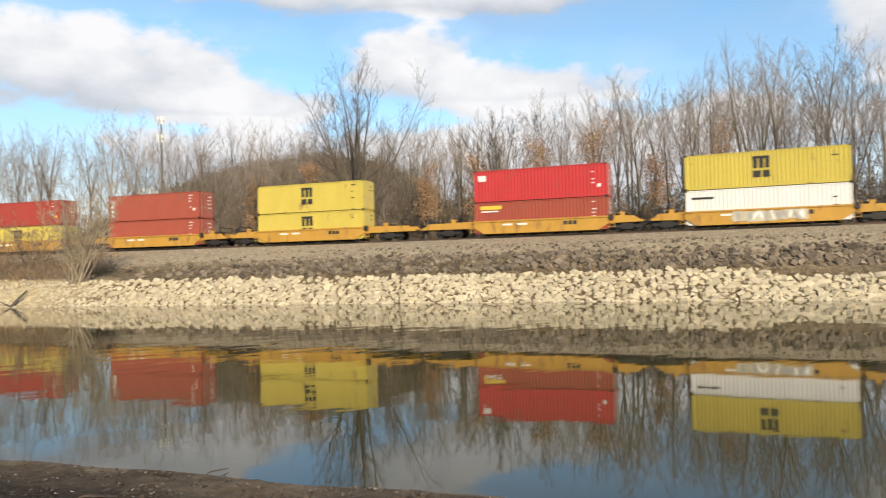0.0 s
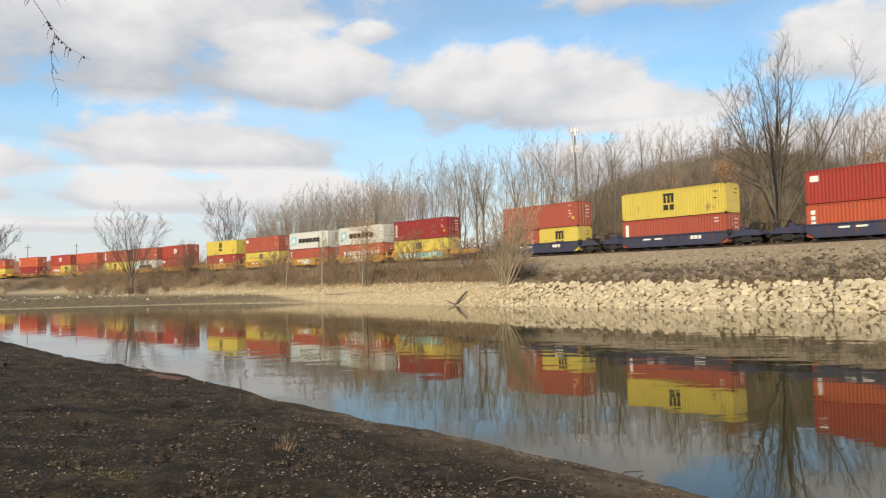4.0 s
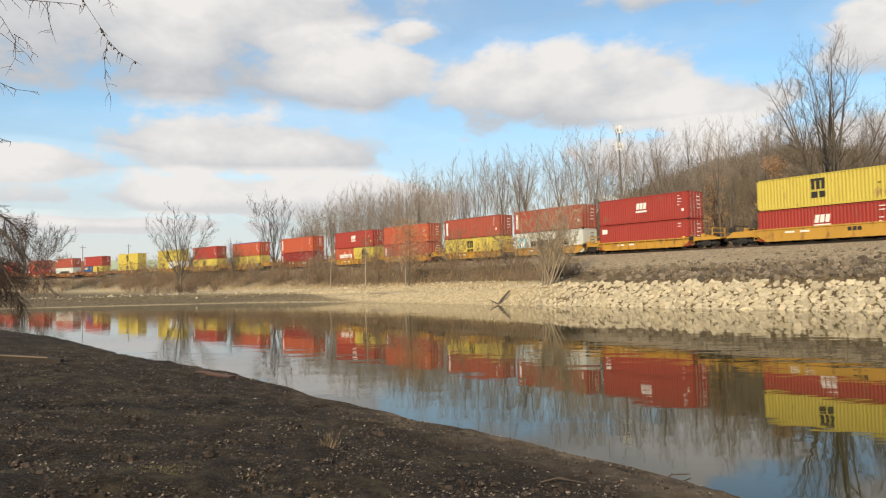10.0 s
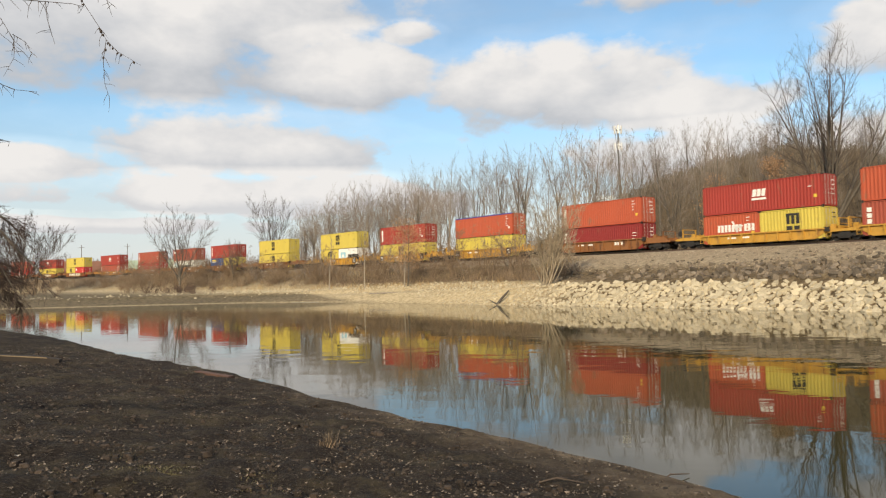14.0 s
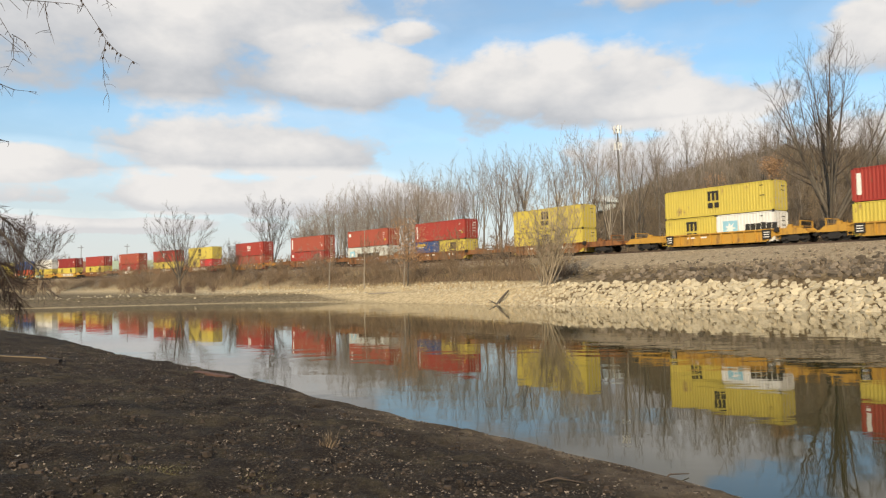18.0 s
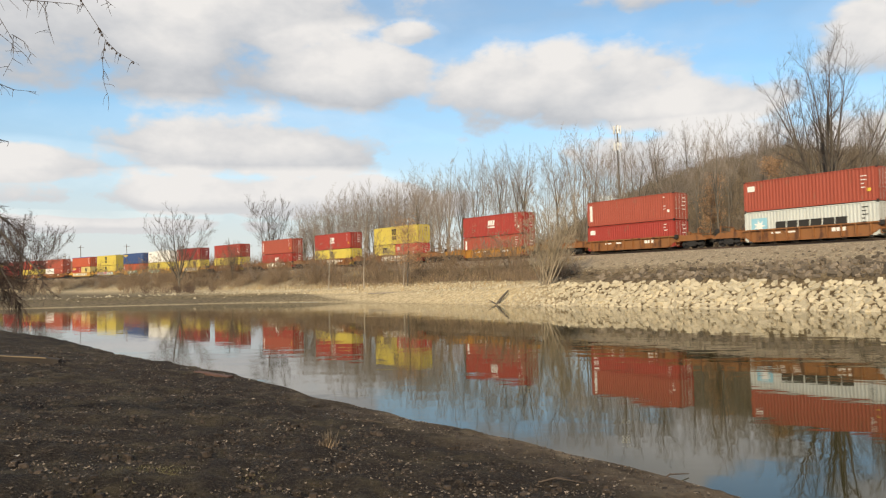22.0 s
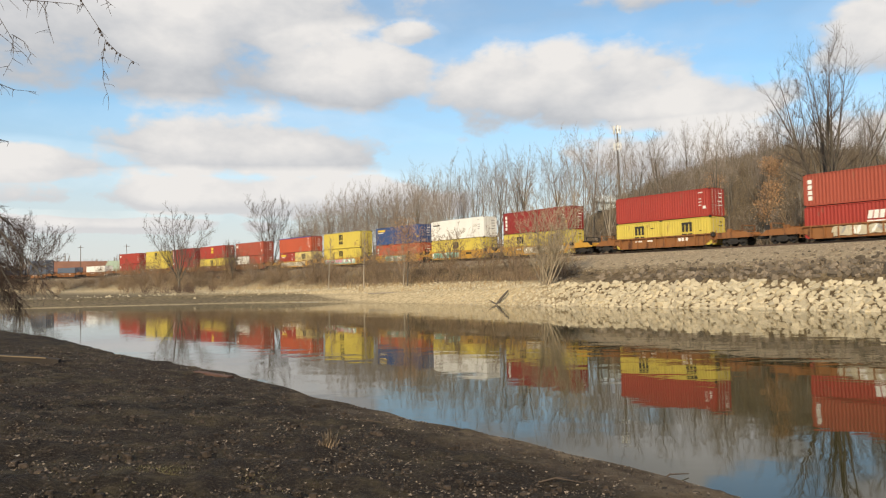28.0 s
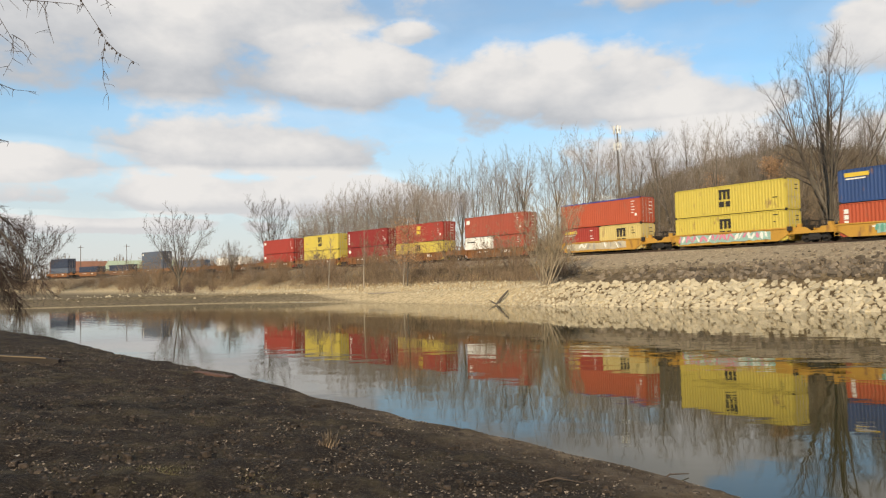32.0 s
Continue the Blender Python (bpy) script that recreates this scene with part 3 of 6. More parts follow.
def plate(x0, x1, z0, z1, mat, y=-WIDE / 2 - 0.004, skew=0.0):
    key = ("plate", round(x0, 3), round(x1, 3), round(z0, 3), round(z1, 3), mat.name, y, skew)
    return shared(key, lambda: Build().slab([(x0, z0), (x1, z0), (x1 + skew, z1), (x0 + skew, z1)], y, y + 0.006).mesh("marking", mat))


def mark_container(ob, colour, length, tall, mark, rnd):
    """Marks on the near side and the door end; names and brand signs as plain shapes."""
    h = length / 2
    small = M_INK if colour in ("yellow", "white", "chalk", "grey", "tan") else M_WHITE
    if mark == "square":       # dark emblem block over a shorter bar
        x, z = -0.02 * length, tall * 0.52
        if length < 10:
            x = 0.2
        k = 0.62
        for i in range(3):
            part("emblem", plate(x - k + i * k * 0.74, x - k + i * k * 0.74 + k * 0.5, z, z + 0.75, M_INK), ob, "dark emblem block")
        part("emblem", plate(x - k - 0.04, x + k, z + 0.75, z + 0.97, M_INK), ob, "dark emblem block")
        part("emblem", plate(x - k - 0.02, x - 0.05, z - 0.74, z - 0.20, M_INK), ob, "dark emblem bar")
        part("emblem", plate(x + 0.09, x + k, z - 0.74, z - 0.20, M_INK), ob, "dark emblem bar")
    elif mark == "star":       # light blue square with a pale star, and a long dark name bar
        part("emblem", plate(-h + 0.7, -h + 2.3, 0.75, 2.25, M_SKYBLUE), ob, "light blue emblem square")
        st = shared("star", lambda: Build().slab([(math.cos(i * math.pi / 7) * (0.62 if i % 2 == 0 else 0.26), math.sin(i * math.pi / 7) * (0.62 if i % 2 == 0 else 0.26)) for i in range(14)], -0.006, 0).mesh("star", M_WHITE))
        part("emblem_star", st, ob, "white star", at=pose(-h + 1.5, -WIDE / 2 - 0.006, 1.5))
        for i in range(6):
            x = -h + 3.1 + i * 1.10 * (length / L40)
            part("name_bar", plate(x, x + 0.98 * (length / L40), 1.05, 1.80, M_INK, skew=0.05), ob, "dark name bar")
    elif mark == "band":       # white name bars along the lower side
        for i in range(7):
            x = -h + 1.6 + i * 0.78 * length / L40
            part("name_bar", plate(x, x + 0.55 * length / L40, 1.15, 1.85, M_WHITE), ob, "white name bar")
        part("emblem", plate(1.0 * length / L40, 2.2 * length / L40, 1.5, 1.75, M_WHITE, skew=0.3), ob, "white emblem stroke")
        part("emblem", plate(1.2 * length / L40, 1.6 * length / L40, 1.1, 2.2, M_WHITE, skew=-0.5), ob, "white emblem stroke")
        for i in range(3):
            x = 2.9 * length / L40 + i * 0.8 * length / L40
            part("name_bar", plate(x, x + 0.55 * length / L40, 1.15, 1.85, M_WHITE), ob, "white name bar")
    elif mark == "crest":      # small white emblem block in the middle
        for i in range(3):
            part("emblem", plate(-0.7 + i * 0.47, -0.7 + i * 0.47 + 0.38, tall * 0.50, tall * 0.74, M_WHITE, skew=0.12), ob, "white emblem block")
        part("emblem", plate(-0.75, 0.75, tall * 0.38, tall * 0.45, M_WHITE), ob, "white emblem line")
    elif mark == "column":     # upright white column near the end
        for i in range(4):
            z = tall * (0.18 + 0.17 * i)
            part("name_block", plate(-h + 0.40, -h + 0.78, z, z + tall * 0.13, M_WHITE), ob, "white name block")
    elif mark == "stripe":
        part("stripe", plate(-h + 0.42, -h + 0.80, tall * 0.20, tall * 0.84, M_WHITE), ob, "white upright stripe")
    elif mark == "tag":
        part("panel", plate(-h + 0.4, -h + 1.15, tall * 0.66, tall * 0.84, M_WHITE), ob, "white number panel")
    elif mark == "gold":
        part("name_bar", plate(-h + 0.55, -h + 2.6, tall * 0.76, tall * 0.88, M_GOLD), ob, "yellow name bar")
        part("name_bar", plate(-h + 0.65, -h + 2.3, tall * 0.68, tall * 0.72, M_WHITE), ob, "thin white name bar")
    elif mark == "goldsquare":
        part("emblem", plate(-0.5, 0.5, tall * 0.42, tall * 0.62, M_GOLD), ob, "yellow emblem block")
        part("emblem", plate(-0.5, 0.5, tall * 0.66, tall * 0.86, M_GOLD), ob, "yellow emblem block")
    elif mark == "faint":
        part("name_bar", plate(-h + 0.5, -h + 2.2, tall * 0.74, tall * 0.80, M_INK), ob, "thin dark name bar")
    if mark != "plain":
        # number rows beside the door end
        for i in range(5):
            z = tall * (0.84 - 0.11 * i)
            if rnd.random() < (0.2 if colour == "yellow" else 0.7):
                part("number_bar", plate(h - 1.35, h - 1.35 + rnd.choice((0.25, 0.35, 0.5)), z, z + 0.08, small), ob)
        if colour not in ("yellow", "white", "chalk", "grey"):
            part("data_plate", plate(h - 0.85, h - 0.55, tall * 0.28, tall * 0.38, M_GOLD if rnd.random() < 0.5 else M_WHITE), ob)
        for i in range(2 if colour == "yellow" else 4):
            z = tall * (0.80 - 0.14 * i)
            y0 = rnd.choice((0.15, 0.25))
            key = ("door mark", small.name, round(z, 2), y0, length)
            part("number_bar", shared(key, lambda: Build().box(h + 0.001, h + 0.006, y0, y0 + 0.55, z, z + 0.09).mesh("number_bar", small)), ob)


def make_container(colour, length, tall, mark, label, rnd):
    ob = tagged(new("shipping_container"), label, "shipping container", "containers on the train")
    ms = shared(("container", colour, length, tall), lambda: container_meshes(colour, length, tall))
    part("side_wall", ms["side_near"], ob)
    part("side_wall", ms["side_far"], ob)
    part("frame", ms["frame"], ob)
    part("roof", ms["roof"], ob)
    part("underfloor", ms["floor"], ob)
    part("end_wall", ms["end_wall"], ob)
    for i in (0, 1):
        d = part("door", ms["door%d" % i], ob)
        for y in (0.28, 0.82):
            part("lock_rod", ms["rod"], d, at=pose(0, -WIDE / 2 + 0.15 + y + i * 1.06, 0))
    for sx in (-1, 1):
        for sy in (-1, 1):
            for z in (0.06, tall - 0.06):
                part("corner_casting", CAST, ob, at=pose(sx * (length / 2 - 0.087), sy * (WIDE / 2 - 0.083), z))
    mark_container(ob, colour, length, tall, mark, rnd)
    return ob


# ---- rail cars ----
def truck_meshes():
    fr = Build()
    prof = [(-1.25, 0.40), (-1.05, 0.62), (-0.55, 0.60), (-0.42, 0.78), (0.42, 0.78), (0.55, 0.60), (1.05, 0.62), (1.25, 0.40), (1.0, 0.34), (0.62, 0.42), (0.42, 0.22), (-0.42, 0.22), (-0.62, 0.42), (-1.0, 0.34)]
    for y in (-1.05, 0.93):
        fr.slab(prof, y, y + 0.12)
        for x in (-0.88, 0.88):
            fr.drum(x, 0.46, 0.15, y - 0.06, y + 0.02, 10)
        for x in (-0.22, 0.0, 0.22):
            fr.drum(x, 0.42, 0.07, y - 0.03, y + 0.0, 8)
    fr.box(-0.22, 0.22, -0.93, 0.93, 0.45, 0.80)
    wh = Build()
    wh.drum(0, 0, 0.42, -0.065, 0.065, 20)
    wh.drum(0, 0, 0.455, 0.065, 0.095, 20)
    wh.drum(0, 0, 0.16, -0.12, -0.065, 10)
    ax = Build().drum(0, 0, 0.08, -0.75, 0.75, 8)
    return fr.mesh("side_frame", M_STEEL), wh.mesh("wheel", M_STEEL), ax.mesh("axle", M_STEEL)


TRUCK = truck_meshes()


def add_truck(car, x):
    fr = part("truck", TRUCK[0], car, "dark steel two-axle truck", at=pose(x, 0, 0))
    for dx in (-0.88, 0.88):
        part("wheel", TRUCK[1], fr, at=pose(dx, -0.76, 0.46))
        part("wheel", TRUCK[1], fr, at=pose(dx, 0.76, 0.46, 0, 0, 180))
        part("axle", TRUCK[2], fr, at=pose(dx, 0, 0.46))


def well_side(style, half, top):
    """One side of the well: a deep plate that slopes up to the end platforms."""
    b = Build()
    lo = 0.28
    e = half - 0.35
    prof = [(-e, lo + 0.55), (-e + 0.9, lo), (e - 0.9, lo), (e, lo + 0.55), (e, top), (-e, top)]
    b.slab(prof, 0.02 if style == "ribbed" else -0.03, 0.06 if style == "ribbed" else 0.03)
    b.box(-e, e, -0.15 if style == 'ribbed' else -0.10, 0.06, top - 0.12, top)
    b.box(-e + 0.9, e - 0.9, -0.08, 0.06, lo - 0.03, lo + 0.07)
    if style == "ribbed":
        n = 10
        for i in range(n):
            x = -e + 0.7 + (2 * e - 1.4) * i / (n - 1)
            b.slab([(x - 0.06, lo + 0.06), (x + 0.06, lo + 0.06), (x + 0.06, top - 0.1), (x - 0.06, top - 0.1)], -0.145, 0.02)
    return b


def car_meshes(paint_name, style, top, half, left, right):
    mat = CAR_PAINT[paint_name]
    out = {"side": well_side(style, half, top).mesh("well_side", mat)}
    fl = Build()
    for i in range(6):
        x = -half + 1.2 + (2 * half - 2.4) * i / 5
        fl.box(x - 0.2, x + 0.2, -1.22, 1.22, 0.12, 0.26)
    fl.box(-half + 1.2, half - 1.2, -0.2, 0.2, 0.13, 0.25)
    out["floor"] = fl.mesh("well_floor", M_STEEL)
    for name, reach, sg in (("left", left, -1), ("right", right, 1)):
        b = Build()
        x0 = half - 0.5
        p = [(x0, 0.80), (x0 + 0.1, top), (x0 + reach - 0.7, top - 0.06), (x0 + reach - 0.25, 1.02), (x0 + reach, 1.0), (x0 + reach, 0.84)]
        p = p if sg > 0 else [(-x, z) for x, z in p][::-1]
        b.slab(p, -1.15, -1.0)
        b.slab(p, 1.0, 1.15)
        a0, a1 = sorted((sg * (x0 + 0.05), sg * (x0 + reach)))
        b.box(a0, a1, -1.0, 1.0, 0.92, 1.06)
        out["end_" + name] = b.mesh("end_platform", mat)
        # hand rail, ladder, cylinder box and brake stand
        b = Build()
        x = sg * (x0 + reach * 0.75)
        for y in (-1.08, 1.08):
            b.box(x - 0.05, x + 0.05, y - 0.05, y + 0.05, 1.06, 2.05)
        b.box(x - 0.03, x + 0.03, -1.08, 1.08, 1.98, 2.05)
        b.box(x - 0.03, x + 0.03, -1.08, 1.08, 1.52, 1.57)
        out["rail_" + name] = b.mesh("hand_rail", M_STEEL if style == "plate" else mat)
        b = Build()
        xl = sg * (x0 + 0.35)
        for k in range(4):
            b.box(xl - 0.2, xl + 0.2, -1.20, -1.16, 0.45 + 0.27 * k, 0.49 + 0.27 * k)
        for dx in (-0.2, 0.2):
            b.box(xl + dx - 0.02, xl + dx + 0.02, -1.20, -1.15, 0.40, top + 0.25)
        out["ladder_" + name] = b.mesh("ladder", mat)
        xm = sg * (x0 + reach * 0.42)
        out["box_" + name] = Build().box(xm - 0.45, xm + 0.45, -0.7, 0.7, 1.06, top + 0.16).mesh("equipment_box", M_STEEL if style == "plate" else mat)
        out["stand_" + name] = Build().box(xm - 0.2, xm + 0.2, -1.0, -0.75, 1.06, top + 0.30).mesh("brake_stand", mat)
    return out


BOX = Build().box(-0.22, 0.22, -0.18, 0.10, -0.2, 0.2).mesh("junction_box", M_STEEL)
BRAKE = Build().drum(0, 0, 0.28, -0.03, 0.03, 14).mesh("brake_wheel", M_STEEL)
COUPLER = Build().box(-0.35, 0.35, -0.12, 0.12, 0.62, 0.88).box(-0.12, 0.12, -0.2, 0.2, 0.58, 0.92).mesh("coupler", M_STEEL)


def spray(ob, x0, x1, z0, z1, mats, rnd):
    """Loose painted strokes on the side plate."""
    n = int((x1 - x0) / 0.42)
    rows = [(x0 + (x1 - x0) * i / n, rnd.uniform(0.0, 0.16), rnd.uniform(0.0, 0.14)) for i in range(n + 1)]
    band = Build().slab([(x, z0 - 0.04 + lo) for x, lo, hi in rows] + [(x, z1 - hi) for x, lo, hi in rows[::-1]], -1.372, -1.27)
    part("spray_paint", band.mesh("spray_paint", mats[0]), ob)
    for i in range(n):
        x = x0 + (x1 - x0) * i / n
        w, zz, sk = rnd.uniform(0.16, 0.40), rnd.uniform(z0, z0 + 0.25), rnd.uniform(-0.25, 0.25)
        b = Build()
        k = 9
        pts = []
        for j in range(k):
            a = 2 * math.pi * j / k
            pts.append((x + w * 0.55 * math.cos(a) * rnd.uniform(0.6, 1.1) + sk * math.sin(a), (zz + z1) / 2 + (z1 - zz) / 2 * math.sin(a) * rnd.uniform(0.7, 1.0)))
        y = -1.40 - 0.001 * (i % 3)
        b.slab(pts, y, y + 0.125)
        part("spray_paint", b.mesh("spray_paint", rnd.choice(mats[1:])), ob)


def make_car(paint_name, style, top, half, left, right, share_left, share_right, look_of, rnd):
    tone = {"yellow": "yellow", "brown": "rusty brown", "navy": "dark blue", "ochre": "weathered ochre"}[paint_name]
    lab = "%s %s steel well car on the railway track" % (tone, "ribbed" if style == "ribbed" else "plate-sided")
    if look_of:
        lab = "%s steel well car with spray-painted side" % tone
    car = tagged(new("well_car"), lab, "rail car", "cars of the train")
    ms = shared(("car", paint_name, style, top, half, round(left, 1), round(right, 1)), lambda: car_meshes(paint_name, style, top, half, left, right))
    part("well_side", ms["side"], car, at=pose(0, -1.30, 0))
    part("well_side", ms["side"], car, at=pose(0, 1.30, 0, 0, 0, 180))
    part("well_floor", ms["floor"], car)
    for end in ("left", "right"):
        deck = part("end_platform", ms["end_" + end], car)
        part("hand_rail", ms["rail_" + end], deck)
        part("ladder", ms["ladder_" + end], deck)
        part("equipment_box", ms["box_" + end], deck)
        part("brake_stand", ms["stand_" + end], deck)
    if share_left:
        add_truck(car, -half + 0.5 - left)
    else:
        add_truck(car, -half + 0.2 - left * 0.45)
        part("coupler", COUPLER, car, at=pose(-half + 0.35 - left, 0, 0))
        part("brake_wheel", BRAKE, car, at=pose(-half + 0.3 - left * 0.8, -1.0, 1.6))
    if not share_right:
        add_truck(car, half - 0.2 + right * 0.45)
        part("coupler", COUPLER, car, at=pose(half - 0.35 + right, 0, 0))
    part("junction_box", BOX, car, at=pose(half - 0.2, -1.22, top - 0.12))
    side_y = -1.338 if style == "plate" else -1.288
    for i in range(2):
        x = -3.4 + i * 1.4
        part("number_bar", plate(x, x + 0.9, top - 0.48, top - 0.32, M_WHITE, side_y), car)
    if style == "plate" or paint_name in ("brown", "ochre"):
        for i in range(3):
            part("name_bar", plate(2.2 + i * 0.42, 2.2 + i * 0.42 + 0.34, top - 0.62, top - 0.28, M_INK if paint_name == "yellow" else M_WHITE, side_y), car)
    if style == "ribbed" and paint_name == "yellow" and top > 1.4:
        for x in (-half + 1.1, half - 1.1):
            pl = part("data_panel", plate(x - 0.45, x + 0.45, 0.50, top - 0.06, M_INK, -1.462), car, "black data panel")
            for k in range(3):
                part("number_bar", plate(x - 0.3, x + 0.25, 0.66 + 0.22 * k, 0.74 + 0.22 * k, M_WHITE, -1.466), pl)
    if look_of:
        mats = {"cream": [M_CREAM, M_WHITE, M_CREAM, M_ROD], "teal": [M_TEAL, M_WHITE, M_GREEN, M_GREEN], "mixed": [M_TEAL, M_WHITE, M_PINK, M_PINK], "white": [M_CREAM, M_WHITE, M_WHITE]}[look_of[0]]
        spray(car, look_of[1], look_of[2], 0.42, top - 0.14, mats, rnd)
    return car


SAY = {"red": "red", "brick": "brick-red", "orange": "orange-red", "dark": "dark red", "bright": "bright red", "yellow": "yellow", "grey": "light grey", "white": "white", "chalk": "white", "blue": "blue", "navy": "dark navy", "slate": "slate-blue", "tan": "pale yellow"}
SIGN = {"square": "with a black emblem", "star": "with a blue star emblem and name bars", "band": "with white name bars", "crest": "with a white emblem", "column": "with a white name column", "stripe": "with a white stripe",
        "tag": "with a white number panel", "gold": "with a yellow name bar", "goldsquare": "with a yellow emblem", "faint": "with a thin dark name bar", "none": "with small white markings", "plain": "with bare sides"}
# far end of each stack at the start, car paint, car style, spray paint, lower boxes, upper box; a box is colour:mark
TRAIN = [
    (14.9, "yellow", "plate", None, "", ""),
    (-4.4, "yellow", "plate", ("cream", -2.5, 3.0), "chalk:faint", "yellow:square"),
    (-23.0, "yellow", "plate", None, "brick:gold", "bright:tag"),
    (-46.7, "yellow", "plate", None, "yellow:square", "yellow:square"),
    (-66.2, "yellow", "plate", None, "brick:none", "brick:column"),
    (-85.2, "yellow", "plate", None, "yellow:square", "red:column"),
    (-108.4, "navy", "plate", ("white", 2.0, 6.0), "orange:column", "red:tag"),
    (-128.1, "navy", "plate", None, "brick:stripe", "yellow:square"),
    (-146.5, "navy", "plate", None, "brick:none+yellow:square", "brick:none"),
    (-169.6, "yellow", "plate", ("teal", -5.0, 5.0), "yellow:square", "dark:column"),
    (-184.5, "yellow", "plate", ("white", -2.0, 2.0), "orange:band", "grey:star"),
    (-199.8, "yellow", "plate", ("cream", -2.0, 1.0), "brick:stripe", "grey:star"),
    (-215.5, "yellow", "plate", None, "yellow:square", "brick:tag"),
    (-231.2, "yellow", "plate", None, "red:crest", "yellow:square"),
    (-251.1, "yellow", "ribbed", None, "red:tag", "red:crest"),
    (-265.9, "yellow", "ribbed", None, "grey:star", "brick:stripe"),
    (-281.0, "yellow", "ribbed", None, "yellow:square", "brick:stripe"),
    (-297.2, "yellow", "ribbed", None, "brick:column", "orange:none"),
    (-312.6, "yellow", "ribbed", None, "orange:band+yellow:square", "red:crest"),
    (-332.6, "brown", "ribbed", None, "dark:column", "orange:stripe"),
    (-353.8, "yellow", "ribbed", None, "yellow:plain", "orange:none/top"),
    (-373.5, "yellow", "ribbed", None, "yellow:square", "red:stripe"),
    (-392.8, "yellow", "ribbed", None, "yellow:square+chalk:star", "yellow:square"),
    (-416.9, "brown", "ribbed", None, "yellow:square", "yellow:square"),
    (-439.3, "brown", "ribbed", None, "blue:gold+yellow:square", "red:column"),
    (-459.1, "brown", "ribbed", None, "grey:star", "brick:tag"),
    (-479.4, "brown", "ribbed", None, "red:tag", "brick:stripe"),
    (-503.0, "ochre", "ribbed", None, "brick:stripe", "red:crest"),
    (-526.3, "brown", "ribbed", ("white", -3.5, 3.5), "yellow:square+bright:tag", "yellow:square"),
    (-545.8, "brown", "ribbed", ("cream", -1.5, 2.0), "yellow:square", "red:crest"),
    (-566.6, "brown", "ribbed", ("cream", -3.5, 2.5), "red:crest", "brick:column"),
    (-588.4, "brown", "ribbed", None, "yellow:square+yellow:square", "red:none"),
    (-607.8, "yellow", "plate", ("cream", -2.0, 5.0), "yellow:square+yellow:square", "dark:column"),
    (-624.0, "yellow", "plate", ("teal", -5.5, 0.5), "yellow:square", "white:faint"),
    (-639.1, "yellow", "plate", ("teal", -3.0, 2.5), "orange:column", "blue:gold"),
    (-656.0, "yellow", "plate", ("mixed", -5.5, 4.5), "yellow:square", "yellow:square"),
    (-672.7, "yellow", "plate", ("cream", -5.0, 4.0), "red:gold+tan:square", "orange:none/top"),
    (-691.6, "brown", "ribbed", None, "chalk:faint+brick:none", "brick:tag"),
    (-708.9, "brown", "ribbed", None, "yellow:square", "red:goldsquare"),
    (-723.6, "brown", "ribbed", None, "dark:tag", "dark:column"),
    (-738.8, "brown", "ribbed", None, "yellow:plain", "yellow:square"),
    (-754.9, "brown", "ribbed", None, "red:tag", "red:tag"),
    (-776.5, "brown", "ribbed", None, "white:plain", ""),
    (-796.5, "brown", "ribbed", None, "slate:plain", ""),
    (-816.8, "brown", "plate", None, "slate:none", "slate:tag"),
    (-837.0, "brown", "plate", None, "navy:none", ""),
    (-857.0, "brown", "plate", None, "navy:plain", ""),
    (-877.1, "brown", "plate", None, "slate:plain", "navy:plain"),
]
SPEED = 18.894
MOVING = []


def make_train():
    rnd = random.Random(7)
    for i, (s0, paint_name, style, sprayed, low, up) in enumerate(TRAIN):
        mid = s0 + L40 / 2
        gap_r = (TRAIN[i - 1][0] - s0) if i else 19.5
        gap_l = (s0 - TRAIN[i + 1][0]) if i + 1 < len(TRAIN) else 20.0
        share_l, share_r = gap_l < 17.3, gap_r < 17.3
        half = L40 / 2 + 0.45
        left = gap_l / 2 - half + 0.5 - (0.0 if share_l else 0.35)
        right = gap_r / 2 - half + 0.5 - (0.0 if share_r else 0.35)
        top = 1.2 if -320 < s0 < -245 else 1.45
        car = make_car(paint_name, style, top, half, left, right, share_l, share_r, sprayed, rnd)
        MOVING.append((car, mid, 0.0))
        z = 0.27
        for level in (low, up):
            if not level:
                continue
            level, _, extra = level.partition("/")
            boxes = level.split("+")
            for j, spec in enumerate(boxes):
                colour, mark = spec.split(":")
                length = L40 if len(boxes) == 1 else L20
                lab = "%s %sshipping container %s" % (SAY[colour], "corrugated " if len(boxes) == 1 else "half-length ", SIGN[mark])
                if colour == "white" and mark == "faint":
                    lab = "white smooth-sided shipping container on the train"
                if mark == "star":
                    lab = "%s shipping container with a blue star emblem" % SAY[colour]
                ob = make_container(colour, length, TALL, mark, lab, rnd)
                if extra:
                    h = L40 / 2
                    part("tarpaulin_edge", shared("tarp", lambda: Build().box(-h + 0.1, h - 0.1, -1.225, 1.225, TALL - 0.10, TALL + 0.03).mesh("tarpaulin_edge", M_BLUETOP)), ob, "blue tarpaulin along the top")
                MOVING.append((ob, mid if len(boxes) == 1 else mid + (j - 0.5) * (L40 - L20), z))
            z += TALL + 0.03


make_train()


# ---- bare winter trees ----
def bend(rnd, start, way, length, n, wobble, lift):
    pts, p, d = [start.copy()], start.copy(), way.normalized()
    for i in range(n):
        d = (d + Vector((rnd.uniform(-1, 1), rnd.uniform(-1, 1), rnd.uniform(-0.6, 0.6))) * wobble + Vector((0, 0, lift))).normalized()
        p = p + d * (length / n)
        pts.append(p.copy())
    return pts


def along(pts, k):
    k = min(max(k, 0), 0.999) * (len(pts) - 1)
    i = int(k)
    return pts[i].lerp(pts[i + 1], k - i), (pts[i + 1] - pts[i]).normalized()


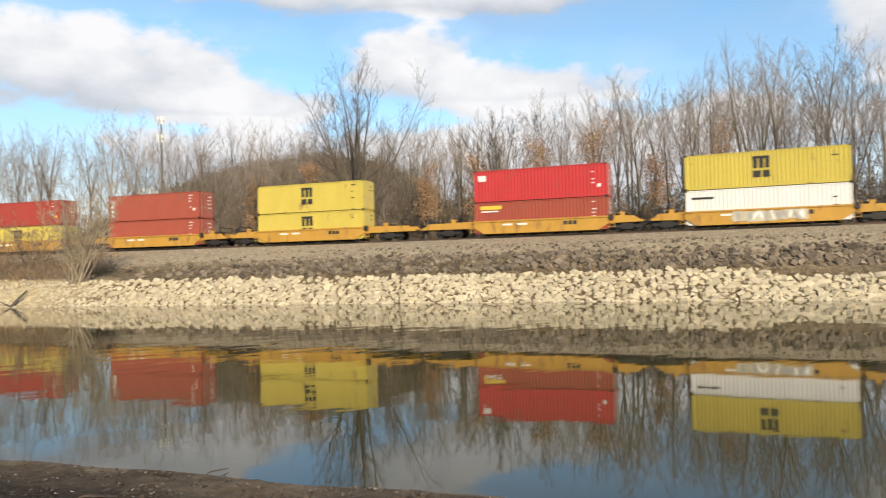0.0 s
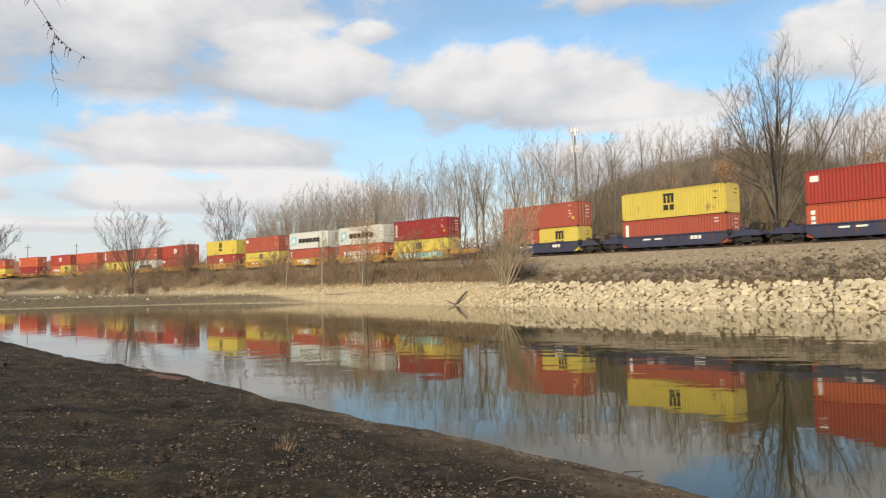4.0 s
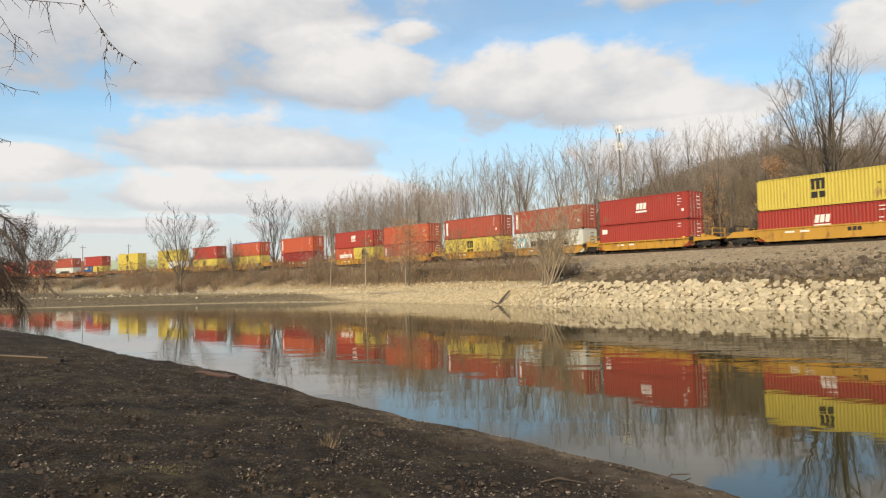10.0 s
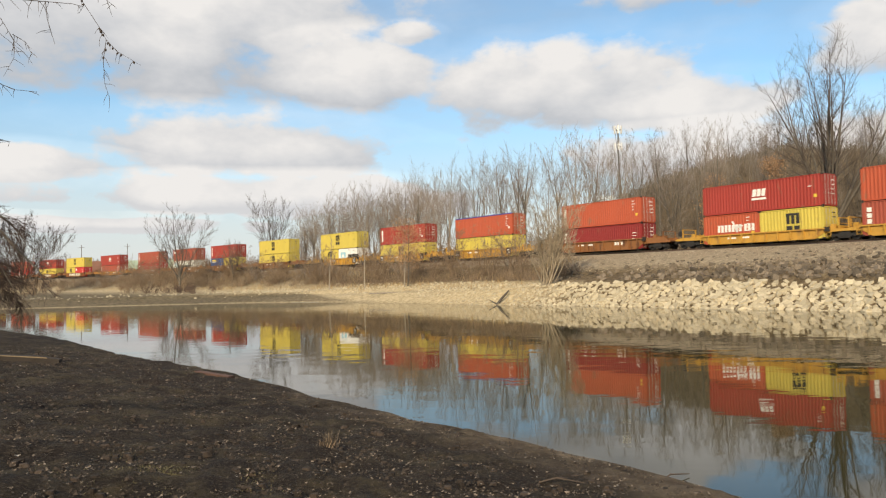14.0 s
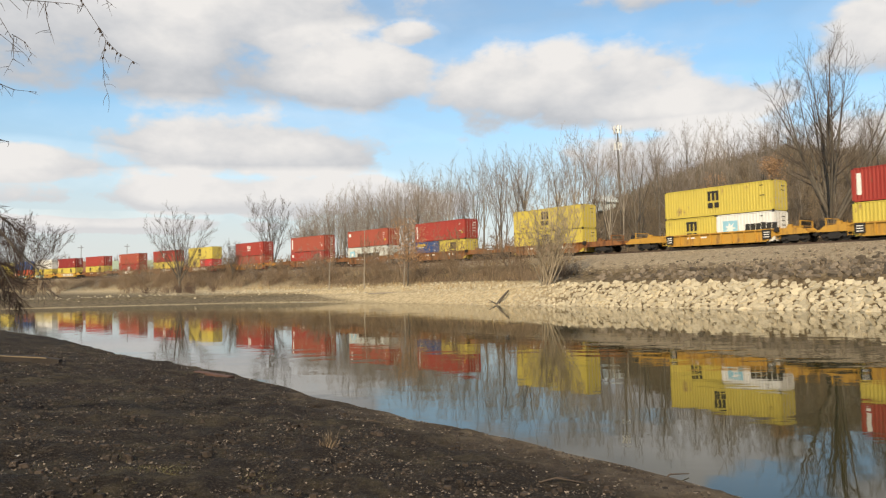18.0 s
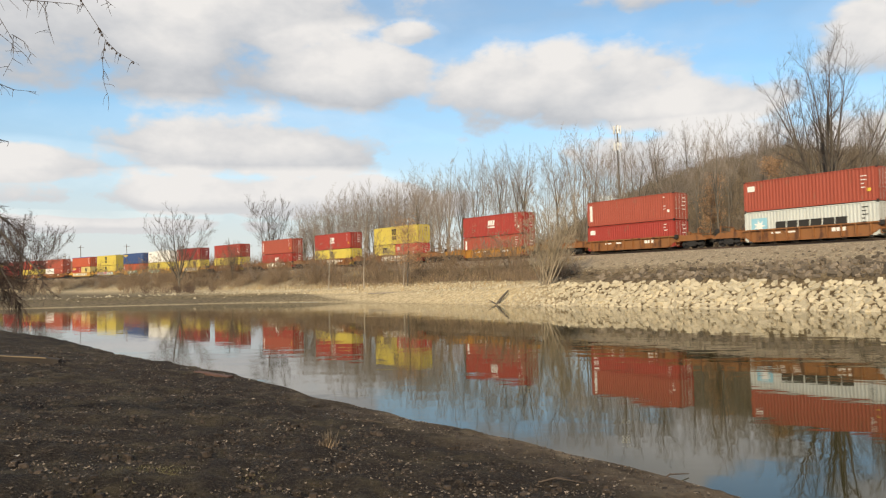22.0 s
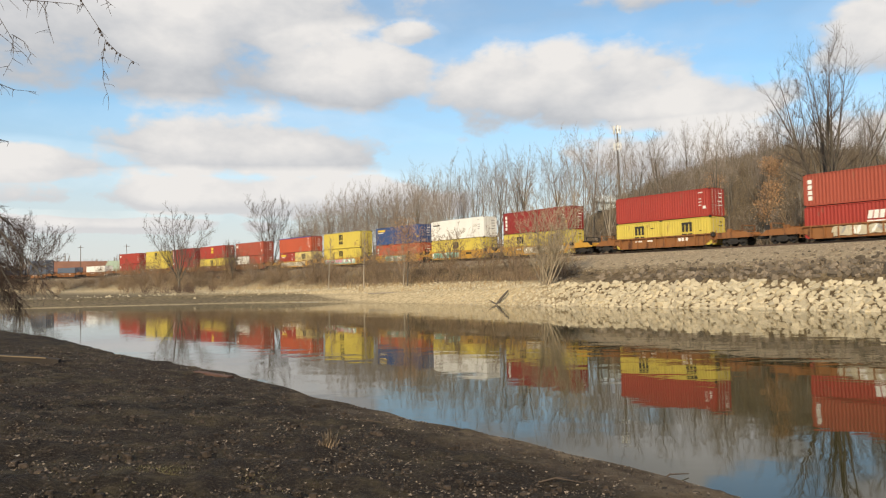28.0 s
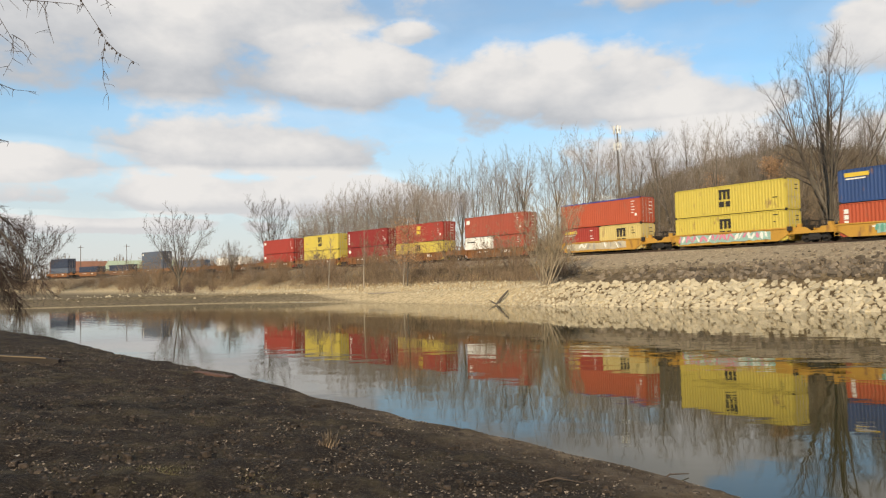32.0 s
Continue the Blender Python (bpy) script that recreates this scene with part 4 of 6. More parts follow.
def side_way(rnd, d, tilt):
    a = d.cross(Vector((rnd.uniform(-1, 1), rnd.uniform(-1, 1), rnd.uniform(-0.3, 0.3)))).normalized()
    return (d * math.cos(tilt) + a * math.sin(tilt)).normalized()


def tree_meshes(seed, tall, spread, limbs, first, stems=1, k1=4, n1=4, n2=3, lean=0.0, twigs=5, subs=7, lift=0.10, thick=1.0, twig_r=0.012, angles=(32, 62), taper=0.75, wob=0.07):
    """Trunk and crown of one bare tree."""
    rnd = random.Random(seed)
    trunk, crown = Build(), Build()
    for k in range(stems):
        way = Vector((rnd.uniform(-1, 1) * lean, rnd.uniform(-1, 1) * lean, 1))
        start = Vector((0, 0, -0.4)) if stems == 1 else Vector((rnd.uniform(-0.4, 0.4), rnd.uniform(-0.4, 0.4), -0.3))
        h = tall * (1 if k == 0 else rnd.uniform(0.72, 1.0))
        pts = bend(rnd, start, way, h, 9, 0.028 if stems == 1 else 0.05, 0.02)
        r0 = 0.0125 * h * thick
        trunk.tube(pts, [r0 * (1.25 if i == 0 else (1 - i / 9.6)) for i in range(10)], 7)
        for j in range(limbs):
            f = first + (0.97 - first) * (j + rnd.random()) / limbs
            p, d = along(pts, f)
            reach = spread * h * (1.05 - taper * f) * rnd.uniform(0.7, 1.2)
            lp = bend(rnd, p, side_way(rnd, d, radians(rnd.uniform(*angles))), reach, n1, wob, lift)
            lr = r0 * (1 - f * 0.93) * rnd.uniform(0.38, 0.55)
            (trunk if lr > 0.06 else crown).tube(lp, [max(lr * (1 - i / (n1 + 0.6)), 0.012) for i in range(n1 + 1)], k1)
            for m in range(subs):
                g = 0.2 + 0.78 * (m + rnd.random()) / subs
                q, e = along(lp, g)
                sl = reach * rnd.uniform(0.34, 0.6) * (1.1 - 0.5 * g)
                sp = bend(rnd, q, side_way(rnd, e, radians(rnd.uniform(28, 58))), sl, n2, wob, lift)
                sr = max(lr * (1 - g * 0.8) * 0.5, 0.016)
                crown.tube(sp, [sr * (1 - 0.7 * i / n2) for i in range(n2 + 1)], 3)
                for w in range(twigs):
                    o, c = along(sp, 0.2 + 0.8 * (w + rnd.random()) / twigs)
                    tw = side_way(rnd, c, radians(rnd.uniform(18, 50))) + Vector((0, 0, lift))
                    crown.spike(o, o + tw * (sl * rnd.uniform(0.25, 0.6)), twig_r)
    return trunk, crown


def upright_tree(seed, tall, fork, limbs, cone, sides=13, twigs=6, fine=2, thick=1.0, droop=0.0, reach=0.34, low=0.22, wob=0.03, twig_r=0.012, lift=0.035, wide=(24, 46)):
    """Trunk and crown of a bare tree whose limbs rise steeply from a low fork and end in a haze of fine twigs."""
    rnd = random.Random(seed)
    trunk, crown = Build(), Build()
    r0 = 0.0115 * tall * thick
    stem = bend(rnd, Vector((0, 0, -0.4)), Vector((rnd.uniform(-0.05, 0.05), rnd.uniform(-0.05, 0.05), 1)), tall * fork + 0.4, 5, 0.03, 0.03)
    trunk.tube(stem, [r0 * k for k in (1.35, 1.06, 1.0, 0.96, 0.92, 0.88)], 7)
    turn = rnd.uniform(0, 6.28)
    for j in range(limbs):
        lead = j == 0
        p, d = along(stem, 0.999 if lead else rnd.uniform(0.55, 0.99))
        tilt = radians(rnd.uniform(0, 12) if lead else rnd.uniform(*cone))
        a = turn + 2.4 * j + rnd.uniform(-0.4, 0.4)
        way = Vector((math.cos(a) * math.sin(tilt), math.sin(a) * math.sin(tilt), math.cos(tilt)))
        span = tall * (1 - fork) * (0.96 if lead else rnd.uniform(0.80, 1.02)) * (1 + 0.12 * tilt)
        n = 8
        lp = bend(rnd, p, way, span, n, wob, lift)
        lr = r0 * (0.72 if lead else rnd.uniform(0.36, 0.56))
        cut = 5
        radii = [max(lr * (1 - i / (n + 0.5)) ** 1.1, 0.012) for i in range(n + 1)]
        trunk.tube(lp[:cut + 1], radii[:cut + 1], 5)
        crown.tube(lp[cut:], radii[cut:], 4)
        for m in range(sides):
            g = low + (0.98 - low) * (m + rnd.random()) / sides
            q, e = along(lp, g)
            long = span * reach * (0.98 - 0.52 * g) * rnd.uniform(0.6, 1.25)
            bp = bend(rnd, q, side_way(rnd, e, radians(rnd.uniform(*wide))), long, 3, 0.06, 0.09 - droop)
            br = max(lr * (1 - g) * 0.42, 0.016)
            crown.tube(bp, [br, br * 0.78, br * 0.55, br * 0.3], 3)
            for w in range(twigs):
                o, c = along(bp, 0.12 + 0.88 * (w + rnd.random()) / twigs)
                tl = long * rnd.uniform(0.32, 0.62)
                tip = o + (side_way(rnd, c, radians(rnd.uniform(16, 40))) + Vector((0, 0, 0.16 - droop))) * tl
                crown.spike(o, tip, twig_r)
                for f in range(fine):
                    z = o.lerp(tip, rnd.uniform(0.15, 0.75))
                    crown.spike(z, z + (side_way(rnd, (tip - o).normalized(), radians(rnd.uniform(22, 50))) + Vector((0, 0, 0.1 - droop))) * (tl * rnd.uniform(0.35, 0.7)), twig_r * 0.75)
    top = max(v[2] for v in crown.v)
    for b in (trunk, crown):
        b.v = [(v[0] * tall / top, v[1] * tall / top, v[2] * tall / top) for v in b.v]
    return trunk, crown


def leaf_cloud(rnd, b, centre, size, count, leaf):
    for i in range(count):
        p = Vector(centre) + Vector((rnd.gauss(0, 1) * size[0], rnd.gauss(0, 1) * size[1], rnd.gauss(0, 1) * size[2]))
        a = Vector((rnd.uniform(-1, 1), rnd.uniform(-1, 1), rnd.uniform(-1, 1))).normalized() * leaf
        c = a.cross(Vector((rnd.uniform(-1, 1), rnd.uniform(-1, 1), rnd.uniform(-1, 1)))).normalized() * leaf * 0.6
        b.add([p - a, p - c, p + a, p + c], [(0, 1, 2, 3)])


KINDS = {}


def kind(name, bark, twig, **k):
    t, c = upright_tree(**k) if "fork" in k else tree_meshes(**k)
    KINDS[name] = (t.mesh("trunk", bark, True), c.mesh("crown", twig))


for i in range(8):
    kind("wood%d" % i, M_PALE if i == 4 else M_BARK, M_TWIG, seed=20 + i, tall=17.0, fork=0.36 + 0.09 * (i % 3), limbs=5 + i % 2, cone=(6, 27), sides=13, twigs=5, fine=3, thick=0.70, reach=0.34, twig_r=0.0095)
for i in range(4):
    kind("fork%d" % i, M_BARK if i else M_PALE, M_TWIG, seed=50 + i, tall=15.0, fork=0.26, limbs=6, cone=(8, 34), sides=12, twigs=5, fine=3, thick=0.80, twig_r=0.0095)
M_LONE = material("grey brown twigs", (0.105, 0.086, 0.072), rough=0.95, spread=0.3, scale=1.0, fine=8, bump=0.0, rand=0.3)
kind("spreading", M_BARK, M_LONE, seed=77, tall=20.0, fork=0.17, limbs=14, cone=(5, 38), sides=16, twigs=6, fine=3, thick=1.75, reach=0.30, wob=0.05, twig_r=0.011, lift=0.012, wide=(28, 58))
kind("lone0", M_BARK, M_LONE, seed=72, tall=12.0, fork=0.17, limbs=10, cone=(5, 39), sides=15, twigs=6, fine=3, thick=1.25, reach=0.28, wob=0.045, twig_r=0.013, lift=0.035, wide=(26, 52))
kind("lone1", M_BARK, M_LONE, seed=78, tall=12.0, fork=0.13, limbs=11, cone=(4, 27), sides=14, twigs=6, fine=3, thick=1.1, reach=0.26, wob=0.03, twig_r=0.013)
M_DUSK = material("dark brown twigs", (0.095, 0.074, 0.064), rough=0.95, spread=0.3, scale=1.0, fine=8, bump=0.0, rand=0.3)
kind("lone2", M_BARK, M_DUSK, seed=74, tall=12.0, fork=0.10, limbs=17, cone=(6, 62), sides=13, twigs=7, fine=3, thick=1.1, reach=0.36, wob=0.06, twig_r=0.020, lift=0.06)
M_WILLOW = material("grey tan willow bark", (0.31, 0.255, 0.185), rough=0.95, spread=0.3, scale=2.0, fine=18, bump=0.3, rand=0.3)
kind("willow", M_WILLOW, M_WILLOW, seed=75, tall=8.6, spread=0.28, limbs=8, first=0.20, stems=27, lean=0.42, twigs=6, subs=5, lift=0.10, thick=0.52, angles=(14, 40), twig_r=0.013)
for i in range(4):
    kind("brush%d" % i, M_BRUSH, M_BRUSH, seed=90 + i, tall=3.6, spread=0.46, limbs=5, first=0.10, stems=7, lean=0.65, k1=3, n1=2, n2=1, twigs=4, subs=3, lift=0.05, thick=0.8, twig_r=0.015, wob=0.14)
for i in range(3):
    kind("thicket%d" % i, M_BRUSH, M_BRUSH if i else M_TWIG, seed=95 + i, tall=6.5, spread=0.40, limbs=6, first=0.12, stems=5, lean=0.42, k1=3, n1=2, n2=1, twigs=5, subs=4, lift=0.08, thick=0.6, twig_r=0.016, wob=0.12)

# russet stems, darker than the other brush to stand for shade
M_RUSSET_SHADED = material("russet stems darkened for shade", (0.125, 0.085, 0.064), rough=0.95, spread=0.35, scale=1.0, fine=8, bump=0.0, rand=0.35)
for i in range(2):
    kind("russet%d" % i, M_RUSSET_SHADED, M_RUSSET_SHADED, seed=103 + i, tall=4.0, spread=0.42, limbs=6, first=0.08, stems=10, lean=0.6, k1=3, n1=2, n2=1, twigs=5, subs=4, lift=0.06, thick=0.7, twig_r=0.016, wob=0.13)


def plant(name, which, x, y, tall, native, label, category, group="", turn=None, rnd=random, sink=0.0):
    ob = tagged(new(name), label, category, group)
    z = height(x, y) - sink
    ob.matrix_basis = pose(x, y, z, 0, 0, rnd.uniform(0, 360) if turn is None else turn) @ Matrix.Diagonal((tall / native,) * 3 + (1,))
    t, c = KINDS[which]
    part("trunk", t, ob)
    part("crown", c, ob)
    return ob


def by_bearing(az, dist):
    return -math.sin(radians(az)) * dist, math.cos(radians(az)) * dist


def track_distance(az, beyond):
    """Distance from the camera, on a bearing, of the point that far beyond the train."""
    lo, hi = 10.0, 2000.0
    for _ in range(40):
        m = (lo + hi) / 2
        x, y = by_bearing(az, m)
        if math.hypot(x - HUB[0], y - HUB[1]) - RADIUS < beyond:
            lo = m
        else:
            hi = m
    return lo


def make_woods():
    rnd = random.Random(31)
    # skyline of the wood, by bearing: treetop angle above the eye
    def crest(az):
        return float(np.interp(az, [-75, -60, -50, -44, -38, -34, -30, -26, -22, -16, -12, -8, -4, 0, 4, 8, 10.5], [17, 16.6, 15.4, 14.6, 13.6, 13.2, 13.2, 12.8, 12.0, 12.0, 12.6, 12.5, 11.8, 10.8, 9.2, 8.1, 6.4]))
    rows = [(9, 2.6), (17, 2.3), (28, 2.4), (42, 2.7), (60, 3.0)]
    for k, (beyond, step) in enumerate(rows):
        az = -74.0 + k * 0.6
        while az < 11.0:
            b = beyond + rnd.uniform(-3.5, 4)
            if k > 1 and (-16 < az < -1 and rnd.random() < 0.55 or az < -35 and rnd.random() < 0.35):
                az += step
                continue
            dist = track_distance(az, b)
            if dist > 230:
                dist = 150 + rnd.uniform(0, 60)
            x, y = by_bearing(az, dist)
            tall = (EYE[2] + dist * math.tan(radians(crest(az) * rnd.uniform(0.72, 1.0))) - height(x, y))
            if -31.5 < az < -24.5 and b < 30:
                tall *= 0.55
            tall = min(max(tall, 6.0), 24.0)
            which = rnd.choice(["wood0", "wood1", "wood2", "wood3", "wood4", "wood5", "wood6", "wood7", "fork0", "fork1", "fork2", "fork3"])
            if az > -3 and rnd.random() < 0.4:
                which = rnd.choice(["wood4", "fork0"])
            plant("tree", which, x, y, tall, 15.0 if which.startswith("fork") else 17.0, "tall bare winter tree in the wood behind the track", "tree", "trees of the wood", rnd=rnd)
            az += step * rnd.uniform(0.7, 1.3) * (70 / max(dist, 70)) ** 0.6 * (0.7 if az > -3 else 1.0)


make_woods()


def make_single_trees():
    rnd = random.Random(5)
    x, y = by_bearing(-28.6, track_distance(-28.6, 9))
    plant("tree", "spreading", x, y, 23.0, 20.0, "large bare spreading tree with many crooked limbs", "tree", turn=40, rnd=rnd)
    x, y = by_bearing(-39.5, track_distance(-39.5, 14))
    plant("tree", "lone0", x, y, 17.0, 12.0, "bare tree with crooked spreading limbs", "tree", rnd=rnd)
    for az, dist, which, top, turn in ((20.0, 150, "lone0", 6.3, 20), (13.2, 165, "lone1", 7.3, 80), (30.3, 205, "lone2", 5.5, 0), (16.2, 150, "lone1", 3.6, 30), (10.8, 160, "lone1", 4.6, 140)):
        x, y = by_bearing(az, dist)
        plant("tree", which, x, y, EYE[2] + dist * math.tan(radians(top)) - height(x, y), 12.0, "lone bare tree standing by the railway bank", "tree", turn=turn, rnd=rnd)
    # dense trees on the flat land where the river bends away
    # mostly out of view; added to shade the far end of the train
    for k in range(17):
        s0 = -287 - 6.0 * k
        p = on_track(s0 + rnd.uniform(-2, 2), -rnd.uniform(13, 26))
        plant("tree", "lone2", p.x, p.y, rnd.uniform(12, 17), 12.0, "dense bare tree added to shade the far railway end", "tree", "trees at the river bend", rnd=rnd)
    x, y = by_bearing(-8.3, 70.5)
    plant("tree", "willow", x, y, 9.8, 8.6, "pale many-stemmed bare willow on the stone bank", "tree", turn=15, rnd=rnd)


make_single_trees()


def make_brush():
    rnd = random.Random(17)
    # along the bank at the far end of the stones
    for i in range(95):
        s = -58 - 150 * rnd.random() ** 1.25
        lat = -rnd.uniform(4.2, 12.5)
        if s > -72:
            lat = -rnd.uniform(6, 10.5)
        p = on_track(s, lat)
        tall = rnd.uniform(1.4, 2.8) + (2.0 if rnd.random() < 0.3 else 0) - 0.12 * max(0, 8 + lat)
        plant("shrub", "brush%d" % rnd.randrange(4), p.x, p.y, tall, 3.6, "dry brown leafless shrub on the railway bank", "shrub", "shrubs on the bank", rnd=rnd, sink=0.1)
    for i in range(34):
        s = -105 - 130 * rnd.random()
        p = on_track(s, -rnd.uniform(7.5, 14.5))
        plant("shrub", "brush%d" % rnd.randrange(4), p.x, p.y, rnd.uniform(2.6, 4.6), 3.6, "broad dark brown leafless shrub above the beach", "shrub", "shrubs above the beach", rnd=rnd, sink=0.1)
    for az, dist, n in ((20.0, 147, 5), (13.2, 160, 5), (16.4, 148, 4), (29.0, 168, 6), (23.5, 150, 4), (10.2, 150, 4)):
        for i in range(n):
            x, y = by_bearing(az + rnd.uniform(-1.3, 1.3), dist - rnd.uniform(0, 14))
            plant("shrub", "brush%d" % rnd.randrange(4), x, y, rnd.uniform(2.4, 4.4), 3.6, "dense brown leafless shrub round the foot of a lone tree", "shrub", "shrubs round the lone trees", rnd=rnd, sink=0.1)
    for i in range(84):
        s = -62 - 165 * rnd.random()
        p = on_track(s, -rnd.uniform(5.0, 11.5))
        plant("shrub", "thicket%d" % rnd.randrange(3), p.x, p.y, rnd.uniform(3.0, 5.4) + (2.0 if i % 5 < 2 else 0), 6.5, "tall slender leafless bush on the railway bank", "shrub", "tall bushes on the bank", rnd=rnd, sink=0.1)
    # undergrowth at the edge of the wood and on the hill
    for i in range(56):
        az = -72 + 84 * (i + rnd.random()) / 56
        beyond = rnd.choice((6.5, 7, 9, 12))
        dist = min(track_distance(az, beyond + rnd.uniform(-1, 3)), 230)
        x, y = by_bearing(az, dist)
        plant("shrub", "thicket%d" % rnd.randrange(3), x, y, rnd.uniform(3.5, 7.0), 6.5, "tall tangled leafless thicket at the edge of the wood", "shrub", "thickets of the wood", rnd=rnd, sink=0.1)


make_brush()


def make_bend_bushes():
    """Russet bushes, darkened for shade, where the river bends away, low ones along the beach."""
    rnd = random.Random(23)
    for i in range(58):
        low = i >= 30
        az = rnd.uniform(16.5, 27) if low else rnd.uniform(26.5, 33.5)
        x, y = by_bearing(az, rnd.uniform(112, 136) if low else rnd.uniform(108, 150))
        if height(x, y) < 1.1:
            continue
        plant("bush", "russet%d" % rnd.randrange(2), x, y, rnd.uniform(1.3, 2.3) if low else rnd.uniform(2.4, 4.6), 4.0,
              "low russet-brown leafless bush above the beach" if low else "dense russet bush darkened for shade at the river bend", "bush", "bushes at the river bend", rnd=rnd, sink=0.1)


make_bend_bushes()


def join_copies(name, mat, placed, label, category):
    """One mesh of many placed copies of given meshes."""
    vs, loops, totals, base = [], [], [], 0
    for me, m in placed:
        n = len(me.vertices)
        co = np.empty(n * 3)
        me.vertices.foreach_get("co", co)
        r = np.array(m)
        vs.append(co.reshape(-1, 3) @ r[:3, :3].T + r[:3, 3])
        li, lt = np.empty(len(me.loops), int), np.empty(len(me.polygons), int)
        me.loops.foreach_get("vertex_index", li)
        me.polygons.foreach_get("loop_total", lt)
        loops.append(li + base)
        totals.append(lt)
        base += n
    vs, loops, totals = np.concatenate(vs), np.concatenate(loops), np.concatenate(totals)
    me = bpy.data.meshes.new(name)
    me.vertices.add(len(vs))
    me.vertices.foreach_set("co", vs.reshape(-1))
    me.loops.add(len(loops))
    me.loops.foreach_set("vertex_index", loops)
    me.polygons.add(len(totals))
    me.polygons.foreach_set("loop_start", np.concatenate([[0], np.cumsum(totals)[:-1]]))
    me.materials.append(mat)
    me.update(calc_edges=True)
    return tagged(new(name, me), label, category, kind="stuff")


def make_wood_thickets():
    rnd = random.Random(18)
    placed = []
    for i in range(215):
        az = rnd.uniform(-72, 12) if i < 60 else rnd.uniform(-34, -14) if i < 105 else rnd.uniform(-72, -32)
        beyond = rnd.uniform(20, 72) if -36 < az < -14 and rnd.random() < 0.7 else rnd.choice((12, 16, 24, 34, 45))
        x, y = by_bearing(az, min(track_distance(az, beyond + rnd.uniform(-1, 3)), 230))
        k = (rnd.uniform(3.5, 7.0) + (2.0 if i >= 105 else 0)) / 6.5
        m = pose(x, y, height(x, y) - 0.1, 0, 0, rnd.uniform(0, 360)) @ Matrix.Diagonal((k, k, k, 1))
        placed += [(me, m) for me in KINDS["thicket%d" % rnd.randrange(3)]]
    join_copies("wood_thickets", M_UNDER, placed, "tangled leafless thickets deep in the wood", "thicket")


make_wood_thickets()


def make_undergrowth():
    """Dry stalks and bramble too fine to count: on the left bank, under the wood and over the hill."""
    rnd = random.Random(29)
    b = Build()
    spots = [on_track(-57 - 260 * rnd.random() ** 1.5, -rnd.uniform(4.0, 12.8)) for _ in range(24000)]
    dense = wave(np.array([p.x for p in spots]), np.array([p.y for p in spots]), 19, 6.0)
    for p, w in zip(spots, dense.tolist()):
        if w < rnd.uniform(-0.9, 0.35):
            continue
        p.z = height(p.x, p.y) - 0.05
        if p.z > 3.4 and p.x > 2 or p.z < 1.35:
            continue
        h = rnd.uniform(0.35, 1.15) + max(0.0, w) * rnd.uniform(0.2, 1.3)
        b.spike(p, p + Vector((rnd.uniform(-0.5, 0.5), rnd.uniform(-0.5, 0.5), 1)) * h, 0.02)
    tagged(new("bank_scrub", b.mesh("bank_scrub", M_BRUSH)), "dry brown scrub and stalks covering the railway bank", "scrub", kind="stuff")
    b = Build()
    for i in range(50000):
        az = rnd.uniform(-74, 13) if i < 34000 else rnd.uniform(-35, -13)
        beyond = 6.0 + 70 * rnd.random() ** 1.3
        d0 = TRACK_AT[min(int((az + 76) * 2), len(TRACK_AT) - 1)]
        dist = d0 + beyond * 1.25
        x, y = by_bearing(az, min(dist, 260))
        p = Vector((x, y, height(x, y) - 0.1))
        h = rnd.uniform(0.8, 2.6) * (1.5 if rnd.random() < 0.12 else 1) * (1.5 if az < -30 else 1)
        b.spike(p, p + Vector((rnd.uniform(-0.4, 0.4), rnd.uniform(-0.4, 0.4), 1)) * h, 0.035)
    tagged(new("wood_undergrowth", b.mesh("wood_undergrowth", M_UNDER)), "brown leafless undergrowth covering the wooded hillside", "undergrowth", kind="stuff")


TRACK_AT = [min(track_distance(a / 2 - 76, 3), 230) for a in range(190)]
make_undergrowth()


# ---- stones of the bank ----
def stone_mesh(seed, mat, flat=1.0):
    rnd = random.Random(seed)
    bm = bmesh.new()
    half = (0.5, rnd.uniform(0.34, 0.48), rnd.uniform(0.22, 0.34) * flat)
    for sx in (-1, 1):
        for sy in (-1, 1):
            for sz in (-1, 1):
                bm.verts.new((sx * half[0] * rnd.uniform(0.5, 1.05), sy * half[1] * rnd.uniform(0.5, 1.1), sz * half[2] * rnd.uniform(0.75, 1.05)))
    for k in range(3):
        bm.verts.new((half[0] * rnd.uniform(-1, 1), half[1] * rnd.uniform(-1, 1), half[2] * rnd.uniform(0.9, 1.15)))
    bmesh.ops.convex_hull(bm, input=bm.verts)
    bmesh.ops.delete(bm, geom=[v for v in bm.verts if not v.link_faces], context="VERTS")
    me = bpy.data.meshes.new("stone")
    bm.to_mesh(me)
    bm.free()
    me.materials.append(mat)
    return me


